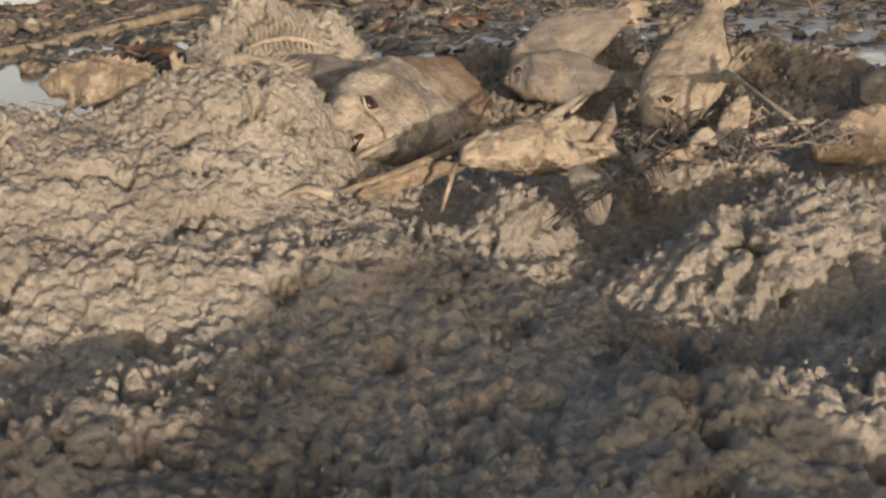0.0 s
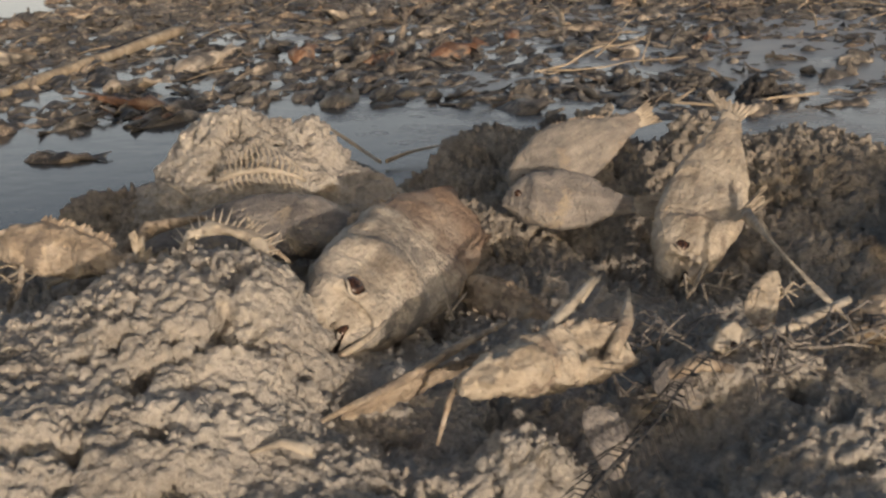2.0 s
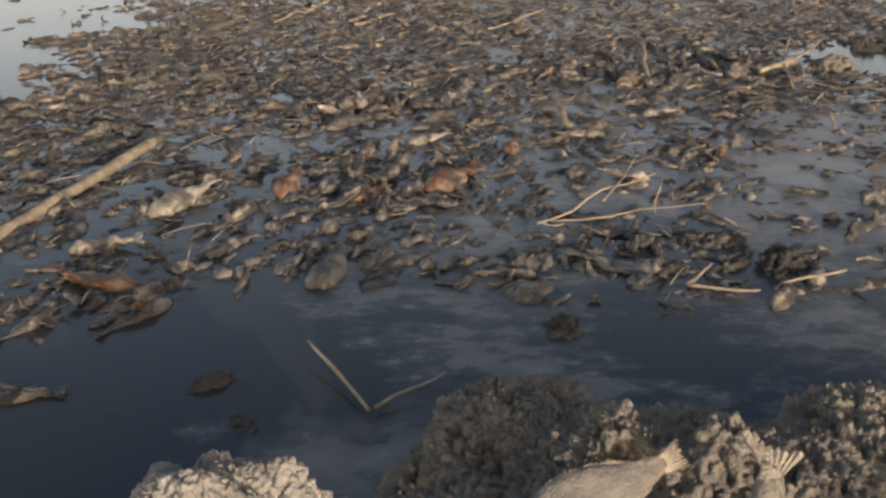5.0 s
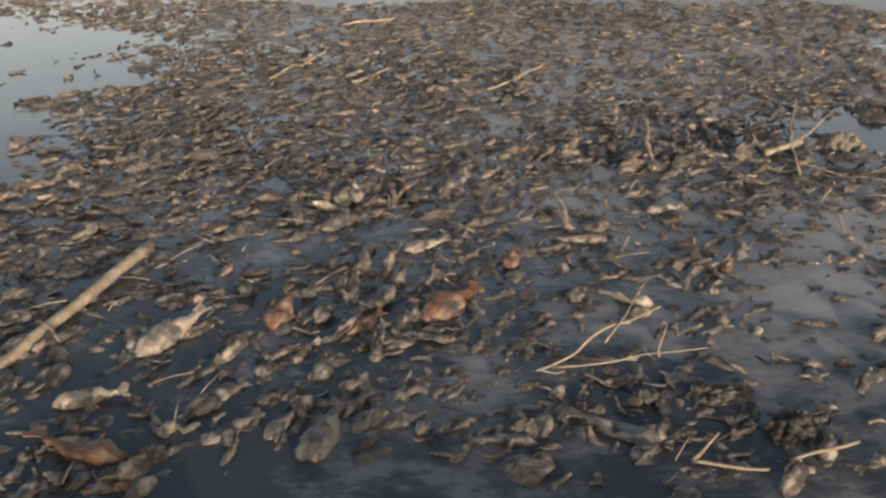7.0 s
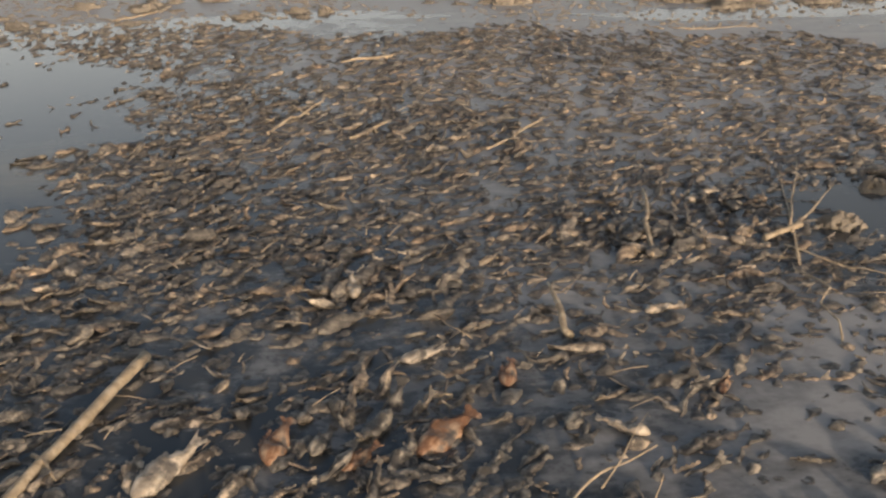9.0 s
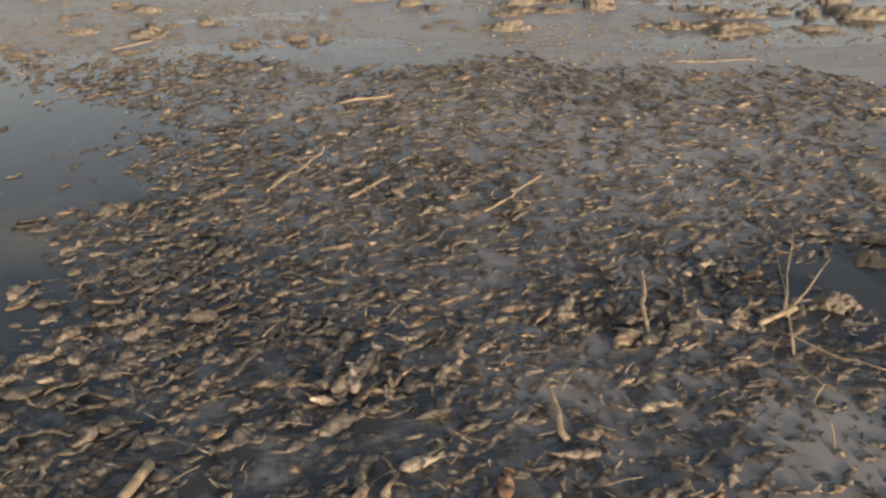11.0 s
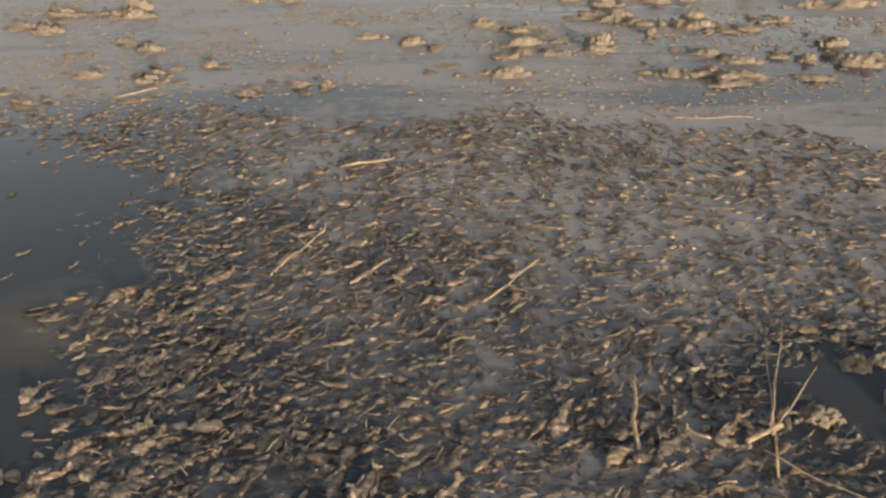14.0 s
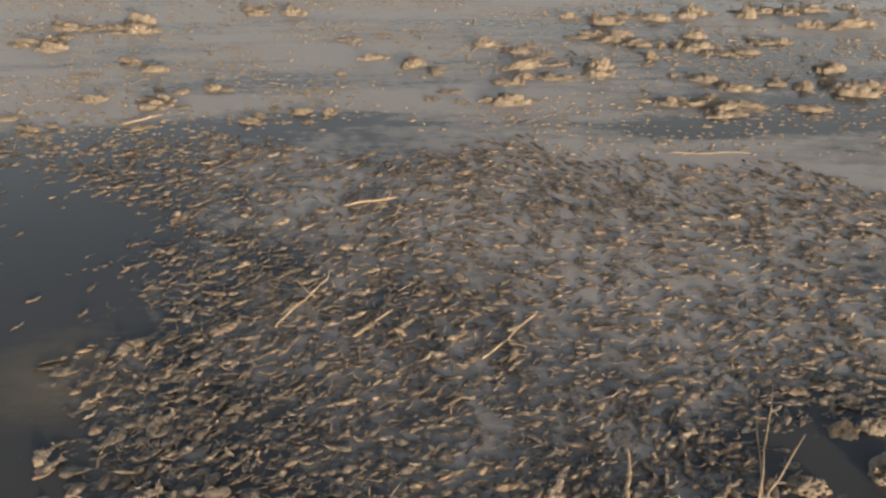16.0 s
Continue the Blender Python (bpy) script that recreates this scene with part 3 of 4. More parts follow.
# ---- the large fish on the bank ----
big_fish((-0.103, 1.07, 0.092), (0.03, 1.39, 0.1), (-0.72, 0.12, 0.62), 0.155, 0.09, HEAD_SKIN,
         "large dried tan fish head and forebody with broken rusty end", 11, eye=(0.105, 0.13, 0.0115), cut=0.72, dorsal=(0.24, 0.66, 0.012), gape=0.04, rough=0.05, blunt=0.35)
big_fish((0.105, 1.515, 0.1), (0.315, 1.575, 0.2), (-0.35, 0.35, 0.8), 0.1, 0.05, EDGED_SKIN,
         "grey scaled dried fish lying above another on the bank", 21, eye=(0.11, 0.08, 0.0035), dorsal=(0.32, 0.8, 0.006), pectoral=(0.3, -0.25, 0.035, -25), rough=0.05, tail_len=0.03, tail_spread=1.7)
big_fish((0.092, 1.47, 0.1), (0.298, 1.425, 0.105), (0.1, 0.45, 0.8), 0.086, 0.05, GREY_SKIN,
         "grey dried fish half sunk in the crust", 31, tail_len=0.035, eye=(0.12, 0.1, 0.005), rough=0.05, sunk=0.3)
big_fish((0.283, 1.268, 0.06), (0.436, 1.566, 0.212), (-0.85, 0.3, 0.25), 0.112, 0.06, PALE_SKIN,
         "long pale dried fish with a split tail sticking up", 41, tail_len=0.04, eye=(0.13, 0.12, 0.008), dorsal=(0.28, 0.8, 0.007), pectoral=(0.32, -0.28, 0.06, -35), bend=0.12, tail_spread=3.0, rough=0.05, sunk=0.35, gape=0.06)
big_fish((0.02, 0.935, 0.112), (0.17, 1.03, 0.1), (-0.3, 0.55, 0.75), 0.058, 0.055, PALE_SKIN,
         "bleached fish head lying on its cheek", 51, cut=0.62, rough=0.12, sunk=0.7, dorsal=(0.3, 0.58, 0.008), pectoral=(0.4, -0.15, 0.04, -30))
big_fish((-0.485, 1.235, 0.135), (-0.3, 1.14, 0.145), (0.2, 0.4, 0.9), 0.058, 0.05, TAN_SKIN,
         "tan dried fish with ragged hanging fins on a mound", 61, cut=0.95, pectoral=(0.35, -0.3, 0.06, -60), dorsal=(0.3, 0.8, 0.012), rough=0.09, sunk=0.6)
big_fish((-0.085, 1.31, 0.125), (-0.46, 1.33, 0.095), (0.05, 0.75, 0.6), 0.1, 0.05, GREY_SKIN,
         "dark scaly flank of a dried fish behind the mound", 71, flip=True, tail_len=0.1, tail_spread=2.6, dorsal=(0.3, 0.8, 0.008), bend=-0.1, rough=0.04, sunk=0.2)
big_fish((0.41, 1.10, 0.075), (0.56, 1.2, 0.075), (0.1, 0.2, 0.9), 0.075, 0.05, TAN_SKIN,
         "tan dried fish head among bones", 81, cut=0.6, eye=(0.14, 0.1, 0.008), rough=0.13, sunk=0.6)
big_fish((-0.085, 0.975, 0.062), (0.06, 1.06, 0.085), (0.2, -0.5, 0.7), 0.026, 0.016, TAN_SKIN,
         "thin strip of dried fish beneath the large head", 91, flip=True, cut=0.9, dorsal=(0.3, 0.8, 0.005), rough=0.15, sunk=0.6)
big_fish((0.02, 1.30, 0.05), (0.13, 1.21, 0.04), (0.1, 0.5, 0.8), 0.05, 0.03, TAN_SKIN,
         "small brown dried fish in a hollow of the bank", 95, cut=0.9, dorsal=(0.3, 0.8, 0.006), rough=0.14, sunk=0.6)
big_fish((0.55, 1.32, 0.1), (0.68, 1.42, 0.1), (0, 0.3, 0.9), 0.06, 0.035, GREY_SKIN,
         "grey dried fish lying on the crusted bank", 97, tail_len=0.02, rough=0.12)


# ---- bones ----
def bone(points, radii, label, name="bone", material=None, sides=8, rough=0.0012, salt=0):
    ob = new(name, mesh(name, *tube(points, radii, sides, rough, salt), material or BONE))
    return tagged(ob, label, "bone" if name == "bone" else name.replace("_", " "))


def rib_cage():
    """A small backbone with its row of fine ribs, on the clump."""
    cage = thing("fish_skeleton", pose(-0.222, 1.405, 0.138, 24, 6, -4) @ Matrix.Scale(0.95, 4), "small bleached fish skeleton with fine ribs", "skeleton")
    t = np.linspace(0, 1, 16)
    line = np.stack([-0.055 + 0.12 * t, 0.004 + 0 * t, 0.008 + 0.03 * np.sin(np.pi * np.clip(1 - t * 0.8, 0, 1)) ** 1.0], 1)
    spine = part("backbone", mesh("backbone", *tube(line, [0.0035, 0.0045, 0.003], 8, 0.0014, 3), BONE), cage)
    for k in range(14):
        p = line[k + 1]
        up = 0.036 * math.sin(0.5 + 2.2 * k / 14)
        pts = [p, p + (0.004, 0.002, up * 0.5), p + (0.003 - 0.012 * (k / 14), 0.008, up)]
        part("rib", mesh("rib", *tube(np.array(pts), [0.0016, 0.0006], 5), BONE), spine)
        pts = [p, p + (0.003, -0.008, -0.006), p + (0.008, -0.01, -0.015)]
        part("rib", mesh("rib", *tube(np.array(pts), [0.0016, 0.0007], 5), BONE), spine)
    return cage


rib_cage()


def crusted_backbone():
    """A curved run of crusted vertebrae with fine spines on its outer side."""
    bb = thing("backbone", pose(0, 0, 0), "curved crusted fish backbone with fine spines", "backbone")
    ang = np.linspace(0.1, 2.9, 24)
    mid, along, out = np.array([-0.215, 1.135, 0.142]), np.array([0.05, -0.022, -0.004]), np.array([0.012, 0.03, 0.03])
    arc = mid + np.cos(ang)[:, None] * along + np.sin(ang)[:, None] * out
    chain = part("vertebrae", mesh("vertebrae", *tube(arc, [0.004, 0.0075, 0.007, 0.004], 12, 0.005, 5), BONE), bb)
    rnd = random.Random(3)
    for k in range(1, 23):
        way = arc[k] - mid + 0.25 * along
        tip = arc[k] + way / np.linalg.norm(way) * rnd.uniform(0.012, 0.026) + (0, 0, rnd.uniform(-0.003, 0.004))
        part("spine", mesh("spine", *tube(np.array([arc[k], tip]), [0.0016, 0.0004], 5), BONE), chain)


crusted_backbone()
bone([(-0.345, 1.2, 0.125), (-0.31, 1.235, 0.15), (-0.26, 1.25, 0.158), (-0.2, 1.235, 0.145), (-0.155, 1.215, 0.118)], [0.003, 0.0055, 0.0045, 0.0015], "tan arched gill bone across the mound top", material=TAN_SKIN, rough=0.006, salt=1)
bone([(-0.27, 1.21, 0.16), (-0.21, 1.2, 0.155), (-0.16, 1.18, 0.128)], [0.0012, 0.0026, 0.0008], "pale blade of gill bone", salt=2)
bone([(-0.22, 1.31, 0.13), (-0.2, 1.335, 0.145), (-0.185, 1.36, 0.15)], [0.003, 0.005, 0.002], "short pale spine bone", salt=3)
bone([(-0.31, 1.43, 0.12), (-0.335, 1.44, 0.135), (-0.35, 1.45, 0.14)], [0.002, 0.002, 0.001], "thin spine on the salt clump", salt=4)
bone([(-0.31, 1.42, 0.10), (-0.30, 1.40, 0.07)], [0.003, 0.001], "thin pale spine hanging from a clump", salt=5)
bone([(-0.338, 1.41, 0.10), (-0.35, 1.39, 0.06)], [0.003, 0.001], "thin pale spine hanging from a clump", salt=6)
bone([(-0.147, 0.882, 0.086), (-0.12, 0.884, 0.094), (-0.096, 0.878, 0.088)], [0.0015, 0.004, 0.005], "small white bone on the crust", salt=7)
bone([(-0.345, 0.86, 0.1), (-0.31, 0.862, 0.108), (-0.28, 0.85, 0.1)], [0.003, 0.006, 0.006], "pale jaw bone on the crust", salt=8)
bone([(0.29, 1.04, 0.095), (0.35, 1.075, 0.1), (0.413, 1.114, 0.108)], [0.003, 0.006, 0.004], "pale flat bone splinter", salt=9)
bone([(0.372, 1.335, 0.125), (0.365, 1.25, 0.135), (0.368, 1.18, 0.13), (0.385, 1.12, 0.115), (0.405, 1.07, 0.095)], [0.006, 0.0035, 0.0025, 0.004, 0.002], "long tan spine of a fin leaning on the debris", material=PALE_SKIN, rough=0.006, salt=10)
bone([(0.06, 0.985, 0.1), (0.11, 1.03, 0.125), (0.155, 1.10, 0.14)], [0.003, 0.006, 0.003], "pale pointed fin spine", salt=11)
bone([(0.155, 1.0, 0.1), (0.175, 1.04, 0.12), (0.187, 1.085, 0.135)], [0.007, 0.008, 0.001], "pale curved fin spine standing up", material=PALE_SKIN, rough=0.003, salt=12)
bone([(0.14, 1.08, 0.125), (0.165, 1.12, 0.135)], [0.003, 0.001], "pale broken fin spine standing up", salt=13)
bone([(-0.10, 0.955, 0.07), (-0.03, 1.0, 0.085), (0.03, 1.045, 0.1), (0.07, 1.07, 0.11)], [0.002, 0.005, 0.005, 0.002], "long dark tan fin ray", material=TAN_SKIN, rough=0.002, salt=14)
bone([(0.0, 0.94, 0.055), (0.012, 0.955, 0.09), (0.02, 0.965, 0.105)], [0.0015, 0.003, 0.002], "tan spine below the bleached head", material=TAN_SKIN, salt=15)
bone([(0.2, 0.995, 0.085), (0.235, 1.0, 0.1), (0.27, 1.01, 0.085)], [0.005, 0.008, 0.004], "tan bone in the debris", material=TAN_SKIN, rough=0.003, salt=16)


def skull():
    sk = thing("fish_skull", pose(0.28, 1.056, 0.095, 10, 0, 20), "small crumbling pale fish skull", "skull")
    v, f = ball(0.016, 26, 18, (1.3, 0.9, 0.8))
    v = v + 0.006 * np.stack([fractal(v, 0.018, 3, 60 + k) for k in range(3)], 1)
    part("cranium", mesh("cranium", v, f, BONE), sk)
    # dark balls give the shade of two eye holes
    for x in (-0.007, 0.008):
        part("eye_hole_shade", mesh("eye_hole_shade", *moved(ball(0.0042, 10, 8), pose(x, -0.0135, 0.003)), EYE), sk, "dark ball shading an eye hole")


skull()


def wisps(name, places, label, material, seed, length=0.05, each=7):
    """Tufts of fine dried strands, one object for each tuft."""
    for k, (x, y, z) in enumerate(places):
        rnd = random.Random(seed + k)
        pieces = []
        for _ in range(each):
            a, r = rnd.uniform(0, 6.28), length * rnd.uniform(0.4, 1.2)
            p0 = np.array([rnd.gauss(0, 0.012), rnd.gauss(0, 0.012), 0])
            p1 = p0 + (r * 0.5 * math.cos(a), r * 0.5 * math.sin(a), rnd.uniform(0.004, 0.022))
            p2 = p0 + (r * math.cos(a + 0.4), r * math.sin(a + 0.4), rnd.uniform(-0.006, 0.02))
            pieces.append(tube([p0, p1, p2], [0.0018, 0.0006], 5))
        ob = new(name, mesh(name, *join(pieces), material))
        ob.matrix_world = pose(x, y, z)
        tagged(ob, label, "dried strands", "strands on the bank")


wisps("strand_tuft", [(0.2, 1.06, 0.085), (0.24, 1.1, 0.08), (0.33, 1.04, 0.095), (0.38, 1.06, 0.09), (0.43, 1.08, 0.09), (0.19, 1.0, 0.07), (0.3, 1.0, 0.09)],
      "tangle of grey dried fin rays and strands", GREY_SKIN, 300, 0.06, 12)
wisps("strand_tuft", [(-0.4, 1.19, 0.12), (-0.34, 1.15, 0.125), (-0.44, 1.2, 0.11), (-0.2, 1.27, 0.12), (0.0, 1.2, 0.06), (0.31, 1.2, 0.09), (0.34, 1.13, 0.1), (0.02, 1.42, 0.09)],
      "tuft of pale dried fin strands", PALE_SKIN, 340, 0.05, 8)


def feather():
    """A dark draggled feather with its barbs clumped."""
    fe = thing("feather", pose(0, 0, 0), "draggled dark feather lying on the crust", "feather")
    quill = wander((0.095, 0.80, 0.075), (0.245, 1.0, 0.1), 14, 0.012, 5) + np.array([0, 0, 0.006])
    part("quill", mesh("quill", *tube(quill, [0.0032, 0.0008], 6), FEATHER), fe)
    for side, turn in (("vane", 1), ("vane", -1)):
        rnd = random.Random(7 + turn)
        pieces = []
        for k in range(36):
            p = quill[1 + k % 12] + (quill[2 + k % 12] - quill[1 + k % 12]) * rnd.random()
            ln = rnd.uniform(0.012, 0.026)
            out = np.array([0.75 * turn - 0.25, -0.62 * turn - 0.45, -0.1 * rnd.random()])
            out = out / np.linalg.norm(out) * ln
            pieces.append(tube([p, p + out * 0.5 + (0, 0, 0.003), p + out + (0, 0, -0.008)], [0.0009, 0.0007, 0.0003], 4))
        tagged(part(side, mesh(side, *join(pieces), FEATHER), fe), kind="stuff")


feather()


def flake(x, y, z, rx, ry, tilt, lean, turn, label, material, salt):
    """A thin curled flake, such as a scale or shell."""
    a = np.linspace(0, 2 * np.pi, 20, endpoint=False)
    v = []
    for side in (1, -1):
        for r in (0.35, 0.7, 1.0):
            for q in a:
                k = 1 + 0.12 * math.sin(3 * q + salt)
                v.append((rx * r * k * math.cos(q), ry * r * k * math.sin(q), 0.2 * rx * r * r + 0.0014 * side * (1 if r < 1 else 0.2)))
    f = grid_faces(3, 20, True)
    f = f + [tuple(60 + i for i in q[::-1]) for q in f] + [(40 + i, 40 + (i + 1) % 20, 100 + (i + 1) % 20, 100 + i) for i in range(20)]
    f += [tuple(range(20))[::-1], tuple(range(60, 80))]
    ob = new("gill_cover", mesh("gill_cover", v, f, material))
    ob.matrix_world = pose(x, y, z, tilt, lean, turn)
    return tagged(ob, label, "gill cover")


flake(0.137, 0.9, 0.082, 0.02, 0.03, 50, 0, 25, "grey oval gill cover standing on the crust", GREY_SKIN, 1)
fan = new("fin_fan", mesh("fin_fan", *fin(0.062, 0.022, 0.07, 7, 5, 0.0014, 0.35, 0.15), PALE_SKIN, False))
fan.matrix_world = pose(-0.285, 1.13, 0.122, 75, -68, 8)
tagged(fan, "pale torn fin fan standing on the mound", "fish fin")
flake(0.33, 1.12, 0.105, 0.016, 0.03, 60, 10, -20, "pale torn gill cover in the debris", PALE_SKIN, 4)
flake(0.21, 0.985, 0.082, 0.03, 0.025, 40, 10, 40, "grey curved gill cover in the debris", GREY_SKIN, 5)

# ---- sticks and lumps in the water ----


def stick(points, radii, label, salt, twigs=(), name="dry_stick", group="sticks in the water"):
    st = thing(name, pose(0, 0, 0), label, "stick", group)
    part("stem", mesh("stem", *tube(points, radii, 9, radii[0] * 0.12, salt), REED), st)
    for a, b2, r in twigs:
        part("twig", mesh("twig", *tube(wander(a, b2, 6, 0.012, salt + 3), [r, r * 0.4], 6, r * 0.2, salt), REED), st)
    return st


stick(wander((-1.30, 1.95, -0.02), (-0.845, 3.62, 0.03), 30, 0.004, 2), [0.017, 0.016, 0.016, 0.017], "thick pale dry reed stem lying in the water", 2, [((-1.02, 3.13, 0.02), (-0.925, 3.03, 0.012), 0.006)])
stick(wander((0.265, 2.825, 0.02), (0.6, 3.05, 0.07), 14, 0.03, 4), [0.0028, 0.0036, 0.002], "pale forked dry twig on the fish mat", 4,
      [((0.44, 2.92, 0.04), (0.585, 3.12, 0.12), 0.0028), ((0.3, 2.84, 0.02), (0.68, 2.875, 0.045), 0.003), ((0.56, 2.86, 0.03), (0.577, 2.88, 0.11), 0.0025), ((0.27, 2.83, 0.02), (0.33, 2.82, 0.02), 0.003)])
stick(wander((-0.225, 2.21, 0.03), (-0.1, 1.99, 0.012), 10, 0.006, 6), [0.003, 0.004, 0.003], "thin straight twig in dark water", 6, [((-0.09, 2.0, 0.01), (0.03, 2.1, 0.02), 0.004)])
stick(wander((0.545, 2.465, 0.012), (0.69, 2.43, 0.012), 8, 0.006, 8), [0.004, 0.003], "thin dry twig by the shore", 8, [((0.545, 2.465, 0.012), (0.615, 2.535, 0.03), 0.005)])
stick(wander((0.74, 2.455, 0.015), (0.9, 2.51, 0.02), 8, 0.008, 9), [0.003, 0.004], "thin pale twig beside a dark lump", 9)
stick(wander((1.335, 3.55, 0.01), (1.335, 4.2, 0.02), 14, 0.05, 12), [0.004, 0.003], "long thin dead stalk in the water", 12, [((1.36, 4.2, 0.02), (1.59, 5.13, 0.02), 0.006), ((1.42, 4.5, 0.03), (1.72, 5.3, 0.02), 0.006), ((1.40, 4.42, 0.05), (1.72, 4.85, 0.08), 0.006)])
stick(wander((1.29, 4.39, 0.04), (1.45, 4.47, 0.06), 8, 0.004, 13), [0.012, 0.01, 0.014], "stout broken pale reed butt", 13)
stick(wander((0.848, 4.3, 0.02), (0.905, 4.8, 0.09), 10, 0.02, 14), [0.008, 0.01, 0.006], "dark weathered stick in the fish mat", 14)
stick(wander((0.469, 3.72, 0.01), (0.43, 4.03, 0.05), 8, 0.02, 15), [0.013, 0.01, 0.004], "pale split reed end in the fish mat", 15)
stick(wander((-0.8, 5.85, 0.02), (-0.53, 6.4, 0.06), 14, 0.08, 16), [0.006, 0.005], "crooked dead twig in the fish mat", 16, [((-0.62, 6.15, 0.03), (-0.75, 6.3, 0.05), 0.005)])
stick(wander((-0.376, 5.76, 0.02), (-0.18, 6.0, 0.03), 8, 0.02, 17), [0.008, 0.006], "straight dry reed piece in the fish mat", 17)
stick(wander((0.3, 5.55, 0.02), (0.62, 5.95, 0.05), 10, 0.02, 18), [0.006, 0.005], "straight dry reed piece in the fish mat", 18)
stick(wander((1.805, 8.23, 0.01), (2.42, 8.19, 0.02), 10, 0.02, 19), [0.005, 0.004], "long pale reed at the edge of the mat", 19)
stick(wander((-0.55, 7.33, 0.02), (-0.2, 7.4, 0.05), 10, 0.02, 20), [0.007, 0.01, 0.005], "pale stout reed piece in the fish mat", 20)
stick(wander((1.9, 3.75, 0.01), (1.35, 4.35, 0.03), 14, 0.04, 21), [0.003, 0.003], "long thin dead stalk in the water", 21)
stick(wander((-2.45, 8.85, 0.01), (-2.15, 8.98, 0.04), 8, 0.01, 22), [0.008, 0.007], "pale straight reed among salt lumps", 22)

clump(0.785, 2.58, -0.01, 0.055, 0.05, 0.055, 14, MUD, "black muddy lump beside the shore", seg=70, rings=40)
clump(0.66, 2.74, -0.015, 0.085, 0.06, 0.04, 15, WET_SALT, "low grey crust lump in the shallow water", seg=80, rings=40)
clump(1.66, 4.58, -0.02, 0.09, 0.07, 0.08, 16, SALT_FAR, "rounded pale salt lump in dark water", group="salt lumps in dark water", seg=80, rings=50)
clump(1.95, 4.97, -0.02, 0.08, 0.06, 0.07, 17, SALT_FAR, "rounded pale salt lump in dark water", group="salt lumps in dark water", seg=80, rings=50)
clump(2.06, 4.66, -0.02, 0.14, 0.1, 0.11, 18, SALT_FAR, "rounded pale salt lump in dark water", group="salt lumps in dark water", seg=80, rings=50)
clump(2.1, 5.0, -0.02, 0.08, 0.07, 0.07, 19, SALT_FAR, "rounded pale salt lump in dark water", group="salt lumps in dark water", seg=80, rings=50)
clump(-0.385, 2.11, -0.03, 0.06, 0.03, 0.045, 24, WET_SALT, "flat grey crust lump awash", seg=70, rings=40, turn=40)
clump(-0.3, 1.98, -0.035, 0.06, 0.05, 0.045, 25, WET_SALT, "flat grey crust lump awash", seg=70, rings=40)
clump(0.26, 2.30, -0.02, 0.05, 0.05, 0.045, 27, WET_SALT, "small crust lump off the bank", seg=70, rings=40)


for x, y, w, k in [(0.21, 2.6, 0.05, 33), (0.35, 2.67, 0.06, 34), (0.53, 2.58, 0.07, 35), (0.5, 2.71, 0.05, 36)]:
    clump(x, y, -0.02, w, w * 0.7, 0.045, k, WET_SALT, "low dark crust lump among the fish by the shore", group="crust lumps by the shore", seg=70, rings=40)

# ---- the mat of floating fish ----
def float_shape(k, n=20, m=12):
    """A sodden fish carcass, one of several shapes: body, tail, back fin."""
    rnd = random.Random(900 + k)
    H, W = rnd.uniform(0.25, 0.38), rnd.uniform(0.18, 0.28)
    bend, lift = rnd.uniform(-0.25, 0.25), rnd.uniform(-0.08, 0.24)
    v, f = fish_body(0.82, H, W, n, m, 40 + k, bend, lift, rough=0.0, sunk=rnd.uniform(0.2, 1.0))
    v = v + 0.038 * np.stack([fractal(v, 0.24, 2, 70 + k + 5 * j) for j in range(3)], 1)
    if n > 12:
        v = v + 0.024 * np.stack([fractal(v, 0.1, 3, 170 + k + 5 * j) for j in range(3)], 1)
    tv, tf = fin(0.2, 0.09, rnd.uniform(0.16, 0.3), 3, k, 0.006, 0.5)
    tv[:, 0] += 0.79
    tv += np.array([0, 1, 1]) * v.reshape(n, m, 3)[-1].mean(0)
    dv, df = spiny_fin((0.24, 0.45 * H), (0.62, 0.4 * H), 0.08, 5, k)
    dv[:, 1] += bend * 0.82 * (dv[:, 0] / 0.82 - 0.4) ** 2
    return (v, f), (tv, tf), (dv, df)


SHAPES = [float_shape(k) for k in range(12)]
SIMPLE = [float_shape(k, 9, 7) for k in range(12)]


def fish_kinds(shapes, material):
    return [tuple(mesh(name, *piece, material, name == "body") for name, piece in zip(("body", "tail_fin", "back_fin"), shape)) for shape in shapes]


MESHES, RUSTY = fish_kinds(SHAPES, FLOAT_NEAR), fish_kinds(SHAPES[:4], RUST_NEAR)
PALER, AWASH = fish_kinds(SHAPES[4:8], TAN_NEAR), fish_kinds(SHAPES[8:], AWASH_SKIN)


def float_fish(x, y, z, length, turn, tilt, roll, k, label, kinds=MESHES, group="fish floating in the lake"):
    b2, t, d = kinds[k % len(kinds)]
    ob = new("floating_fish", b2)
    ob.matrix_world = pose(x, y, z, roll, tilt, turn) @ Matrix.Diagonal((length, length, length, 1)) @ Matrix.Translation((-0.45, 0, 0))
    part("tail_fin", t, ob)
    part("back_fin", d, ob)
    return tagged(ob, label, "dead fish", group)


